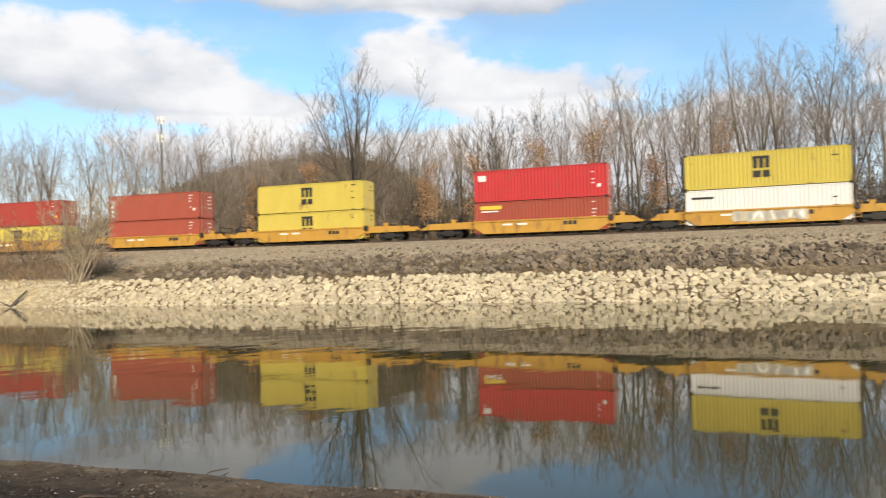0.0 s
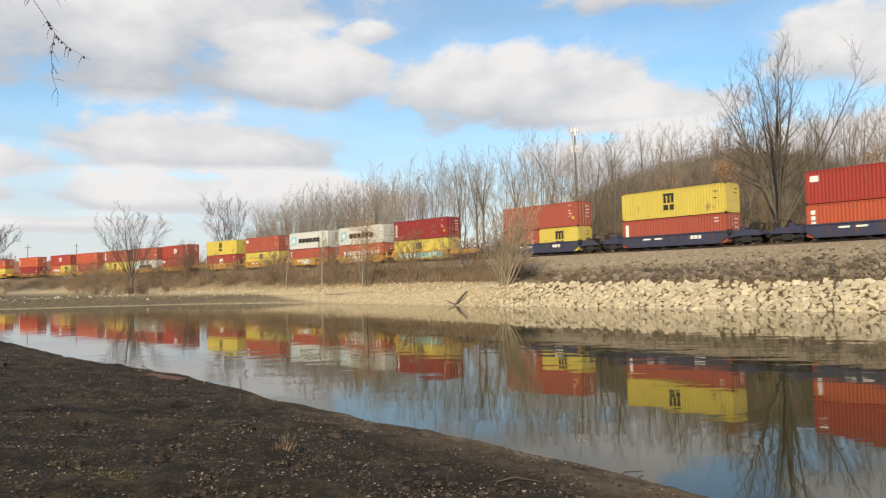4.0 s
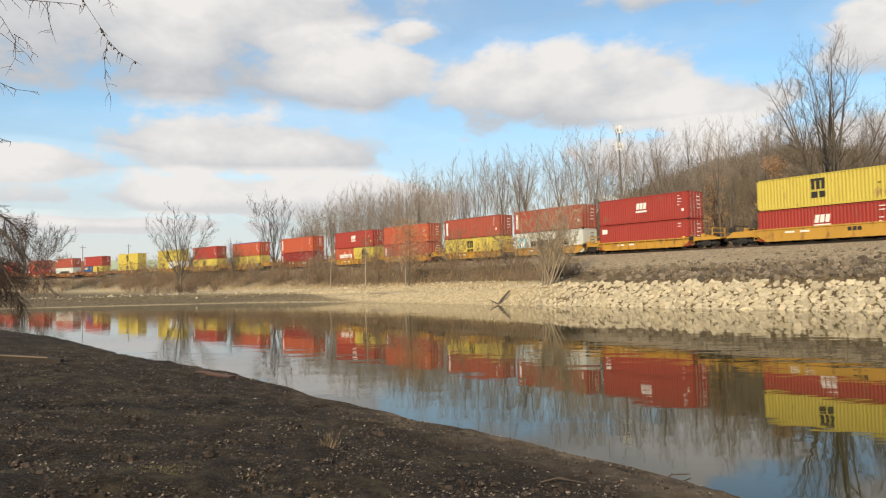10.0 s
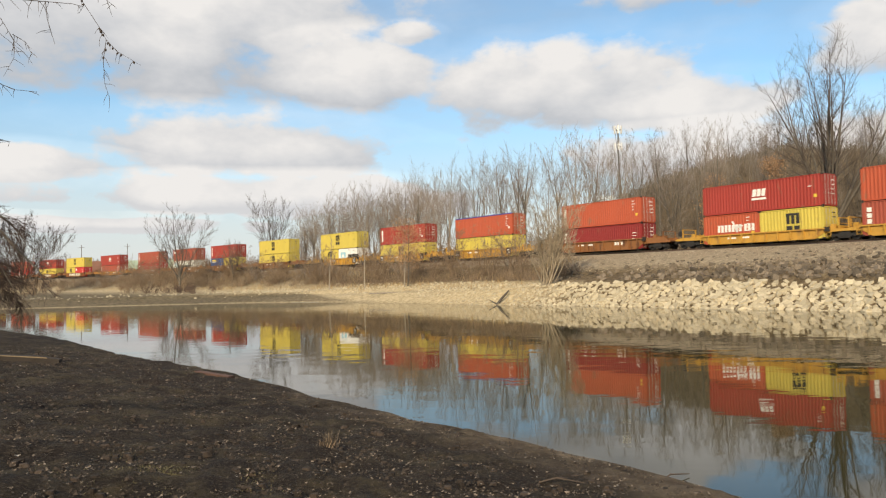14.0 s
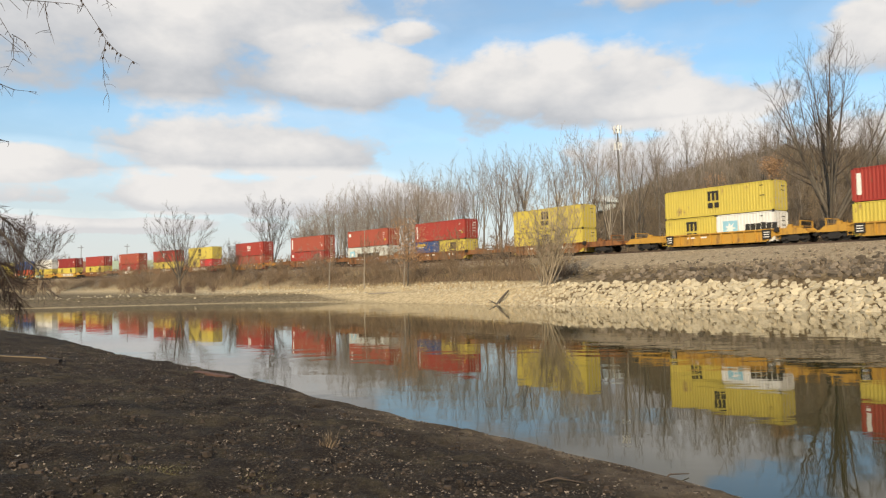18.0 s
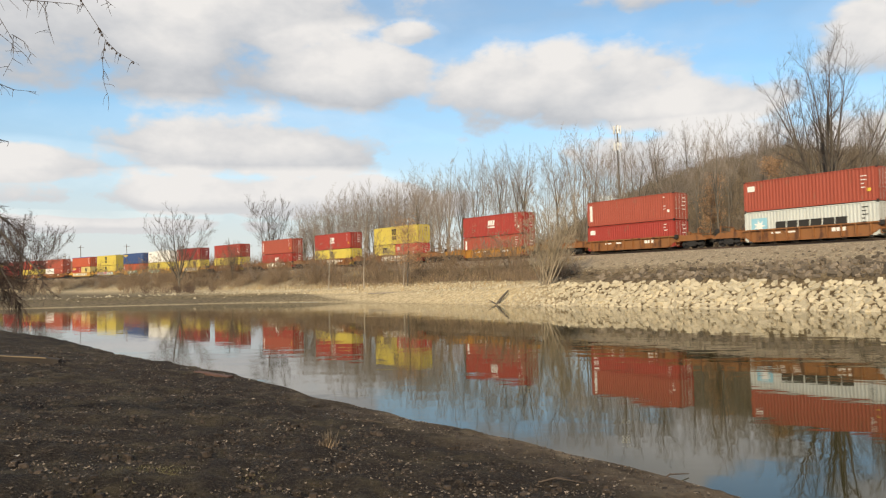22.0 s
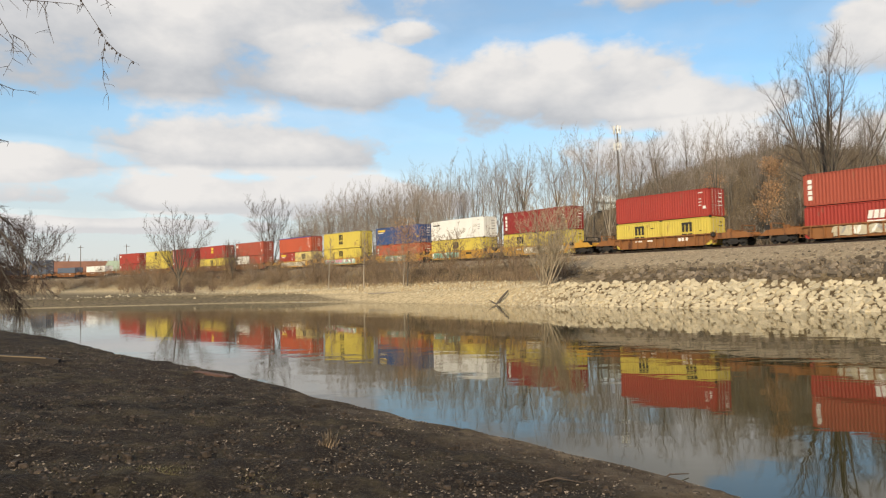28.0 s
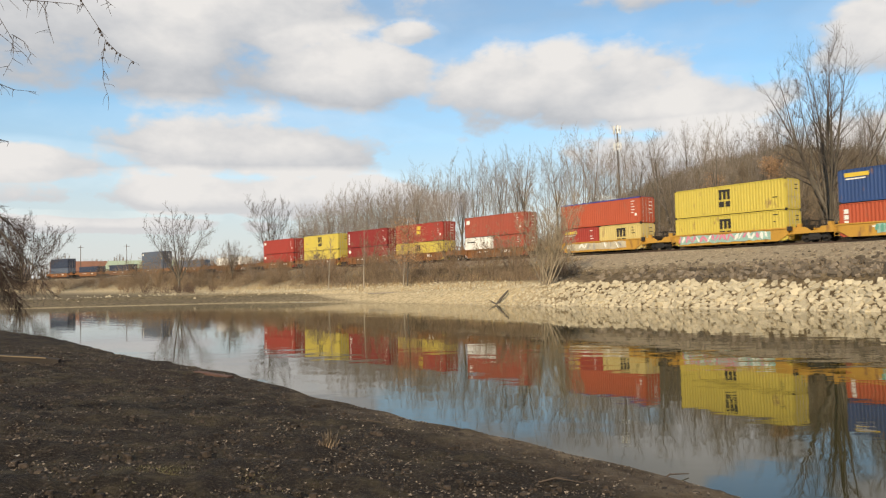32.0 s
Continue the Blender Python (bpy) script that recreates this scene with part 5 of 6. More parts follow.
def strew(owner, name, mat, places, parts_from, parts_to, seed, tilt):
    """Stones at places (s, x, y, z, size) lying on the slope: parts within a stretch of the track, the rest joined."""
    rnd = random.Random(seed)
    shapes = [stone_mesh(seed * 100 + i, mat) for i in range(14)]
    plain = [([v.co.copy() for v in m.vertices], [tuple(p.vertices) for p in m.polygons]) for m in shapes]
    rest, n = Build(), 0
    for s, x, y, z, size in places:
        k = rnd.randrange(14)
        yaw = math.degrees(BEND - CURVE * s) - 90
        m = pose(x, y, z, 0, 0, yaw) @ pose(0, 0, 0, 33 + rnd.gauss(0, tilt), rnd.gauss(0, tilt), 0) @ pose(0, 0, 0, 0, 0, rnd.uniform(0, 360)) @ Matrix.Diagonal((size * rnd.uniform(0.85, 1.2), size * rnd.uniform(0.8, 1.1), size * rnd.uniform(0.8, 1.1), 1))
        if parts_from < s < parts_to and n < 300:
            part(name, shapes[k], owner, at=m)
            n += 1
        else:
            rest.add([m @ v for v in plain[k][0]], plain[k][1])
    tagged(part("more_" + name + "s", rest.mesh("more_" + name + "s", mat), owner), kind="stuff")


def make_stones():
    rnd = random.Random(3)
    pale, dark, shore = [], [], []
    for s in np.arange(-68, 20, 0.34):
        # foot of the bank: walk out from the train until the ground meets the water
        d = 9.0
        while d < 24:
            p = on_track(s, -d)
            if height(p.x, p.y) < 0.0:
                break
            d += 0.25
        foot = d
        span = max(foot - 9.9, 0.5)
        thin = 1.0 if s > -54 else max(0.12, 1 - (-54 - s) / 10)
        k = 0.0
        while k < span:
            if rnd.random() < thin:
                ss = s + rnd.uniform(-0.2, 0.2)
                p = on_track(ss, -(foot - k) + rnd.uniform(-0.12, 0.12))
                if height(p.x, p.y) > 1.98 or k > 9:
                    break
                size = rnd.choice((0.32, 0.38, 0.45, 0.52, 0.64)) * rnd.uniform(0.85, 1.15) * (1.0 if s > -48 else max(0.5, 1 + (s + 48) / 22))
                pale.append((ss, p.x, p.y, max(height(p.x, p.y), -0.1) - rnd.uniform(0.0, 0.16) * size, size))
            k += 0.30
        for k in range(22):
            lat = -rnd.uniform(5.8, foot - 3.0)
            ss = s + rnd.uniform(-0.25, 0.25)
            if rnd.random() < min(0.9, max(0.0, (-s - 26) / 26)):
                continue
            p = on_track(ss, lat)
            if height(p.x, p.y) < 2.15:
                continue
            low = max(0.0, min(1.0, (3.75 - height(p.x, p.y)) / 0.5))
            if rnd.random() > 0.25 + 0.75 * low:
                continue
            size = rnd.uniform(0.16, 0.30) + low * (rnd.uniform(0.0, 0.30) if rnd.random() < 0.75 else rnd.uniform(0.2, 0.5))
            dark.append((ss, p.x, p.y, height(p.x, p.y) + 0.05 * size, size))
    stones = tagged(new("riprap"), "bank of pale broken limestone blocks at the water's edge", "stone bank", kind="structure")
    strew(stones, "stone", M_LIME, pale, -19, 0, 4, 18)
    rubble = tagged(new("rubble"), "band of dark weathered rubble below the track ballast", "rubble bank", kind="structure")
    strew(rubble, "rock", M_ROCK, dark, -14, 2, 6, 42)


make_stones()



# ---- single small things ----
def at_bearing(az, el, dist):
    x, y = by_bearing(az, dist)
    return Vector((x, y, EYE[2] + dist * math.tan(radians(el))))


def make_cell_tower():
    x, y = by_bearing(-14.1, 250)
    z = height(x, y)
    top = EYE[2] + 250 * math.tan(radians(11.55))
    ob = tagged(new("cell_tower"), "slim grey telecom mast with two rings of white antennas", "tower")
    ob.matrix_basis = pose(x, y, z)
    steel = material("galvanised mast", (0.15, 0.15, 0.15), rough=0.5, metal=0.4, spread=0.15, bump=0)
    white = material("white antenna housing", (0.78, 0.78, 0.76), rough=0.5, spread=0.08, bump=0)
    h = top - z
    part("mast", Build().tube([Vector((0, 0, -1)), Vector((0, 0, h * 0.5)), Vector((0, 0, h))], [0.40, 0.30, 0.22], 12).mesh("mast", steel, True), ob)
    panel = Build().box(-0.28, 0.28, -0.12, 0.12, -1.3, 1.3).mesh("antenna", white)
    for zz in (h - 1.6, h - 7.4):
        ring = Build()
        for k in range(12):
            a, b = 2 * math.pi * k / 12, 2 * math.pi * (k + 1) / 12
            ring.tube([Vector((1.1 * math.cos(a), 1.1 * math.sin(a), zz)), Vector((1.1 * math.cos(b), 1.1 * math.sin(b), zz))], [0.06, 0.06], 4)
        for k in range(3):
            a = 2 * math.pi * k / 3
            ring.tube([Vector((0, 0, zz)), Vector((1.1 * math.cos(a), 1.1 * math.sin(a), zz))], [0.06, 0.06], 4)
        r = part("antenna_ring", ring.mesh("antenna_ring", steel), ob)
        for k in range(6):
            a = 2 * math.pi * k / 6 + 0.4
            part("antenna", panel, r, at=pose(1.25 * math.cos(a), 1.25 * math.sin(a), zz, 0, 0, math.degrees(a) + 90))


make_cell_tower()


def make_buildings():
    roof_g = material("pale green metal roofing", (0.33, 0.40, 0.30), rough=0.6, spread=0.15, scale=0.3, bump=0.05)
    roof_b = material("rusty brown metal roofing", (0.24, 0.115, 0.075), rough=0.8, spread=0.25, scale=0.3, bump=0.05)
    wall_w = material("off-white cladding", (0.62, 0.58, 0.48), rough=0.8, spread=0.12, scale=0.3, bump=0.05)
    wall_d = material("dark blue-grey cladding", (0.10, 0.12, 0.15), rough=0.8, spread=0.2, scale=0.3, bump=0.05)
    wall_p = material("pale blue-white sheeting", (0.62, 0.70, 0.74), rough=0.4, spread=0.15, scale=0.8, bump=0.05)
    glass = material("dark window glass", (0.03, 0.035, 0.04), rough=0.15, spread=0.1, bump=0)
    for az, dist, long, deep, eave, ridge, roof, wall, label, turn in (
            (22.6, 330, 26, 14, 4.2, 8.6, roof_g, wall_w, "low off-white shed with a pale green metal roof", 8),
            (26.4, 340, 24, 12, 4.0, 8.4, roof_b, wall_d, "long low shed with a rusty brown roof", 27),
            (20.9, 360, 14, 12, 5.0, 9.0, roof_g, wall_w, "pale gabled shed with a green roof", 70),
            (-13.0, 152, 3.6, 2.6, 1.9, 3.0, wall_p, wall_p, "small pale blue-white hut on the wooded hillside", 10)):
        x, y = by_bearing(az, dist)
        ob = tagged(new("shed"), label, "building")
        ob.matrix_basis = pose(x, y, height(x, y) - 0.1, 0, 0, turn)
        lx, ly = long / 2, deep / 2
        for y0, y1 in ((-ly, -ly + 0.3), (ly - 0.3, ly)):
            part("wall", Build().box(-lx, lx, y0, y1, 0, eave).mesh("wall", wall), ob)
        for x0 in (-lx + 0.01, lx - 0.31):
            b = Build().slab([(-ly + 0.3, 0), (ly - 0.3, 0), (ly - 0.3, eave), (0, ridge - 0.3), (-ly + 0.3, eave)], x0, x0 + 0.3)
            b.v = [(yy, xx, zz) for xx, yy, zz in b.v]
            part("gable_wall", b.mesh("gable_wall", wall), ob)
        for sg in (-1, 1):
            b = Build().add([(-lx - 0.5, sg * (ly + 0.5), eave - 0.25), (lx + 0.5, sg * (ly + 0.5), eave - 0.25), (lx + 0.5, 0, ridge), (-lx - 0.5, 0, ridge),
                             (-lx - 0.5, sg * (ly + 0.5), eave - 0.05), (lx + 0.5, sg * (ly + 0.5), eave - 0.05), (lx + 0.5, 0, ridge + 0.2), (-lx - 0.5, 0, ridge + 0.2)],
                            [(3, 2, 1, 0), (4, 5, 6, 7), (0, 1, 5, 4), (1, 2, 6, 5), (2, 3, 7, 6), (3, 0, 4, 7)])
            part("roof", b.mesh("roof", roof), ob)
        for k in range(4 if long > 5 else 0):
            wx = -lx + long * (k + 0.5) / 4
            w = part("window", Build().box(wx - 1.0, wx + 1.0, -ly - 0.06, -ly + 0.02, 1.2, 2.4).mesh("window", wall), ob)
            part("pane", Build().box(wx - 0.9, wx + 0.9, -ly - 0.08, -ly - 0.055, 1.3, 2.3).mesh("pane", glass), w)
    wood = material("weathered pole timber", (0.12, 0.09, 0.07), rough=0.95, spread=0.3, bump=0.2)
    for az, dist, top in ((26.6, 280, 2.9), (23.6, 280, 3.0)):
        x, y = by_bearing(az, dist)
        z = height(x, y)
        h = EYE[2] + dist * math.tan(radians(top)) - z
        ob = tagged(new("utility_pole"), "wooden utility pole with a crossarm", "utility pole", "poles beyond the track")
        ob.matrix_basis = pose(x, y, z, 0, 0, 20)
        part("pole", Build().tube([Vector((0, 0, -0.5)), Vector((0, 0, h))], [0.14, 0.09], 8).mesh("pole", wood, True), ob)
        part("crossarm", Build().box(-0.9, 0.9, -0.05, 0.05, h - 0.9, h - 0.8).mesh("crossarm", wood), ob)
        ins = Build().drum(0, 0, 0.05, -0.07, 0.07, 8).mesh("insulator", M_STEEL)
        for xx in (-0.8, -0.4, 0.4, 0.8):
            part("insulator", ins, ob, at=pose(xx, 0, h - 0.75))


make_buildings()


def make_far_woods():
    """Low brown woods on the flat land to the left, too far to count."""
    rnd = random.Random(41)
    b = Build()
    for i in range(70):
        az, dist = rnd.uniform(8, 36), rnd.uniform(420, 520)
        x, y = by_bearing(az, dist)
        z = height(x, y)
        h = rnd.uniform(10, 16)
        for k in range(26):
            a, r = rnd.uniform(0, 6.28), rnd.uniform(0, 5)
            p = Vector((x + r * math.cos(a), y + r * math.sin(a), z))
            q = p + Vector((rnd.uniform(-2, 2), rnd.uniform(-2, 2), h * rnd.uniform(0.6, 1.0)))
            b.tube([p, p.lerp(q, 0.5) + Vector((rnd.uniform(-0.7, 0.7), 0, 0)), q], [0.28, 0.22, 0.07], 3)
    tagged(new("far_woods", b.mesh("far_woods", M_BRUSH)), "low brown leafless woods far beyond the railway", "woods", kind="stuff")


make_far_woods()


def make_saplings():
    rnd = random.Random(8)
    # slender pale sapling by the bank
    for az, dist, top in ((6.15, 97, 4.1), (8.9, 103, 3.4), (3.0, 92, 2.2)):
        x, y = by_bearing(az, dist)
        z = height(x, y)
        h = EYE[2] + dist * math.tan(radians(top)) - z
        ob = tagged(new("sapling"), "slender pale leafless sapling on the bank", "tree")
        ob.matrix_basis = pose(x, y, z)
        pts = bend(rnd, Vector((0, 0, -0.3)), Vector((0.02, 0, 1)), h + 0.3, 7, 0.02, 0.02)
        part("trunk", Build().tube(pts, [0.09 - 0.009 * i for i in range(8)], 6).mesh("trunk", M_PALE, True), ob)
        c = Build()
        for i in range(16):
            p, d = along(pts, rnd.uniform(0.35, 0.98))
            c.tube(bend(rnd, p, side_way(rnd, d, 0.8), rnd.uniform(0.5, 1.3), 2, 0.1, 0.1), [0.03, 0.02, 0.01], 3)
        part("crown", c.mesh("crown", M_TWIG), ob)
    # saplings that keep their withered leaves
    for az, dist, top, wide in ((2.7, 92, 4.3, 2.7), (-24.5, 76, 8.2, 1.6), (-43.0, 72, 9.5, 1.9), (-51.5, 73, 8.5, 1.9), (-20.5, 92, 7.4, 1.6), (-38.5, 76, 9.0, 1.8), (-47.5, 75, 10.5, 2.2), (-56.0, 74, 10.0, 2.2), (-34.0, 78, 8.0, 1.6)):
        x, y = by_bearing(az, dist)
        if az < -10:
            dist = max(dist, track_distance(az, 8.5))
            x, y = by_bearing(az, dist)
        z = height(x, y)
        h = EYE[2] + dist * math.tan(radians(top)) - z
        ob = tagged(new("sapling"), "young tree that keeps its withered orange-brown leaves", "tree", "trees with withered leaves")
        ob.matrix_basis = pose(x, y, z)
        pts = bend(rnd, Vector((0, 0, -0.3)), Vector((0.05, 0, 1)), h + 0.2, 7, 0.04, 0.02)
        part("trunk", Build().tube(pts, [0.11 - 0.012 * i for i in range(8)], 5).mesh("trunk", M_BARK, True), ob)
        c, lv = Build(), Build()
        for i in range(24):
            f = rnd.uniform(0.3, 0.98)
            p, d = along(pts, f)
            br = bend(rnd, p, side_way(rnd, d, 1.0), rnd.uniform(0.5, 1.3) * wide * (1.25 - 0.6 * f), 3, 0.15, 0.05)
            c.tube(br, [0.03, 0.022, 0.016, 0.008], 3)
            for q in br[1:]:
                leaf_cloud(rnd, lv, q, (0.26 * wide, 0.26 * wide, 0.22 * wide), 40, 0.09)
        part("crown", c.mesh("crown", M_TWIG), ob)
        tagged(part("foliage", lv.mesh("foliage", M_LEAF), ob, "withered orange-brown leaves"), kind="stuff")


make_saplings()


def make_drift_log():
    ob = tagged(new("driftwood_log"), "bent grey driftwood log leaning at the waterline", "log")
    x, y = by_bearing(-4.3, 70.2)
    ob.matrix_basis = pose(x, y, 0.0, 0, 0, 0)
    part("trunk", Build().tube([Vector((0, 0, -0.15)), Vector((0.45, 0.2, 0.50)), Vector((0.95, 0.5, 1.0)), Vector((1.3, 0.8, 1.35))], [0.15, 0.13, 0.11, 0.07], 7).mesh("trunk", M_TIE, True), ob)
    part("limb", Build().tube([Vector((0.1, 0.0, 0.05)), Vector((-0.3, 0.2, 0.28)), Vector((-0.7, 0.45, 0.5))], [0.08, 0.06, 0.03], 5).mesh("limb", M_TIE, True), ob)
    for az, dist, long in ((10.2, 92.5, 5.0), (15.5, 94, 6.0), (4.5, 87, 4.0)):
        x, y = by_bearing(az, dist)
        z = height(x, y)
        o = tagged(new("driftwood_log"), "grey driftwood pole lying on the sandy shore", "log", "driftwood on the shore")
        o.matrix_basis = pose(x, y, z + 0.06, 0, 0, 8)
        part("trunk", Build().tube([Vector((-long / 2, 0, 0)), Vector((0, 0.2, 0.05)), Vector((long / 2, 0, 0.02))], [0.10, 0.09, 0.05], 6).mesh("trunk", M_PALE, True), o)


make_drift_log()


def make_overhang():
    """A tree beside the camera; only its hanging twigs reach into the picture."""
    rnd = random.Random(12)
    ob = tagged(new("overhanging_tree"), "bare tree with thin hanging twigs over the bank", "tree")
    dark = material("dark twig bark", (0.075, 0.058, 0.05), rough=0.95, spread=0.3, bump=0)
    fx, fy = -11.0, -1.2
    g = height(fx, fy)
    trunk = bend(rnd, Vector((fx, fy, g - 0.3)), Vector((0.05, 0.0, 1)), 6.6, 7, 0.03, 0.02)
    part("trunk", Build().tube(trunk, [0.24, 0.20, 0.18, 0.16, 0.14, 0.12, 0.10, 0.08], 8).mesh("trunk", M_BARK, True), ob)
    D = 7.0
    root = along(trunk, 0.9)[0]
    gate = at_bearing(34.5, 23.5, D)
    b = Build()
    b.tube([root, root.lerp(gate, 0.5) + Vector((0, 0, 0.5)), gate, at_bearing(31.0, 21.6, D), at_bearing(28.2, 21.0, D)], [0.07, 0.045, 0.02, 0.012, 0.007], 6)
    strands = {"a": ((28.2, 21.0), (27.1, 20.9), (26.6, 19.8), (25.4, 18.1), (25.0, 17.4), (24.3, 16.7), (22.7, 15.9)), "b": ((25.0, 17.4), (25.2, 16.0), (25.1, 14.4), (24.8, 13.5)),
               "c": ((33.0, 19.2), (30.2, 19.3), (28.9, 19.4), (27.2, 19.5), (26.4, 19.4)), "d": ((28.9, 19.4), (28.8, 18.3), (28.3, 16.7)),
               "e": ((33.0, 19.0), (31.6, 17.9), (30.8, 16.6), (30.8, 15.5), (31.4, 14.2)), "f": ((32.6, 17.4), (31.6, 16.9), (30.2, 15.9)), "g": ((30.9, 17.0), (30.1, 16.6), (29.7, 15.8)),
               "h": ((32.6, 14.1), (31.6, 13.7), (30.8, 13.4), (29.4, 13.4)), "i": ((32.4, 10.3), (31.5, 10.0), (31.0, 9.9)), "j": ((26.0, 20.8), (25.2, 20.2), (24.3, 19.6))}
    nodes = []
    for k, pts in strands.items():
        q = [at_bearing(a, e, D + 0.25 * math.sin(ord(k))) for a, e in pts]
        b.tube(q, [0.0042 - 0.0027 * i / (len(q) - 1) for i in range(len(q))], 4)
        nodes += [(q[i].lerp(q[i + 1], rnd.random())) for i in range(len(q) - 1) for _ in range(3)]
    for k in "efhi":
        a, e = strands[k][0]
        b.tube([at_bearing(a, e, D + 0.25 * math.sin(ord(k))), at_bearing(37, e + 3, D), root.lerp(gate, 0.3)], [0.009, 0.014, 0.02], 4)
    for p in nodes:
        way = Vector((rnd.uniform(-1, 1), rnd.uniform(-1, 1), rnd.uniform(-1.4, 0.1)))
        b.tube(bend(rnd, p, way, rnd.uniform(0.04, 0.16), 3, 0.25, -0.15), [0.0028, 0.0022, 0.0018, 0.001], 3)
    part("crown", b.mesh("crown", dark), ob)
    cone = Build()
    for i in range(8):
        a, r = math.pi * i / 7, 0.009 * math.sin(math.pi * i / 7) + 0.001
        cone.v += [(r * math.cos(t), r * math.sin(t), -0.030 * i / 7) for t in (0, 1.57, 3.14, 4.71)]
    cone.f = [(4 * i + j, 4 * i + (j + 1) % 4, 4 * i + 4 + (j + 1) % 4, 4 * i + 4 + j) for i in range(7) for j in range(4)]
    me = cone.mesh("catkin", dark)
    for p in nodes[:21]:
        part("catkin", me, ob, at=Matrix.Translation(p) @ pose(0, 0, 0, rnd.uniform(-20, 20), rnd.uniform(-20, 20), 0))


make_overhang()


def make_drooping_tree():
    rnd = random.Random(22)
    ob = tagged(new("drooping_tree"), "dark tree on the near bank with drooping red-brown twigs", "tree")
    redb = material("dark red-brown twigs", (0.06, 0.042, 0.036), rough=0.95, spread=0.35, bump=0)
    D = 36.0
    bx, by = by_bearing(36.5, D)
    g = height(bx, by)
    trunk = bend(rnd, Vector((bx, by, g - 0.4)), Vector((0.25, 0.1, 1)), 7.0, 7, 0.04, 0.0)
    part("trunk", Build().tube(trunk, [0.30, 0.26, 0.23, 0.20, 0.17, 0.14, 0.11, 0.07], 8).mesh("trunk", M_BARK, True), ob)
    limb, c = Build(), Build()
    ways = [((33.4, 4.7), (31.5, 3.8), (30.5, 2.5), (29.3, 1.2), (28.7, -0.3)), ((33.4, 6.0), (31.5, 4.8), (30.9, 4.3), (30.2, 3.4)), ((33.8, 3.4), (32.4, 2.2), (31.4, 1.2), (30.6, -0.4)),
            ((34.0, 5.6), (32.8, 4.8), (32.0, 3.0), (31.5, 1.0)), ((33.5, 2.2), (32.3, 1.2), (31.3, -0.2), (30.2, -1.2)), ((34, 4.0), (33, 3.0), (32.5, 1.0), (32.2, -0.5)),
            ((34, 3.0), (33, 2.4), (32.0, 1.6), (31.2, 0.8), (30.6, 0.3)), ((34, 2.4), (33, 1.6), (31.9, 0.6), (31.0, -0.2)), ((34, 1.4), (33, 0.8), (32.2, 0.0), (31.6, -1.0))]
    for k, pts in enumerate(ways):
        q = [along(trunk, 0.5 + 0.05 * k)[0]] + [at_bearing(a, e, D + 0.5 * math.sin(k * 2.1)) for a, e in pts]
        limb.tube(q, [0.10 - 0.082 * i / (len(q) - 1) for i in range(len(q))], 5)
        for m in range(40):
            p, d = along(q, rnd.uniform(0.22, 0.99))
            tw = bend(rnd, p, side_way(rnd, d, 0.8), rnd.uniform(0.5, 1.4), 4, 0.34, -0.14)
            c.tube(tw, [0.013, 0.011, 0.009, 0.007, 0.005], 3)
            for w in range(6):
                o, e = along(tw, rnd.random())
                c.tube(bend(rnd, o, side_way(rnd, e, 0.6), rnd.uniform(0.25, 0.7), 2, 0.3, -0.14), [0.007, 0.006, 0.004], 3)
    part("limb", limb.mesh("limb", M_BARK, True), ob)
    part("crown", c.mesh("crown", redb), ob)


make_drooping_tree()


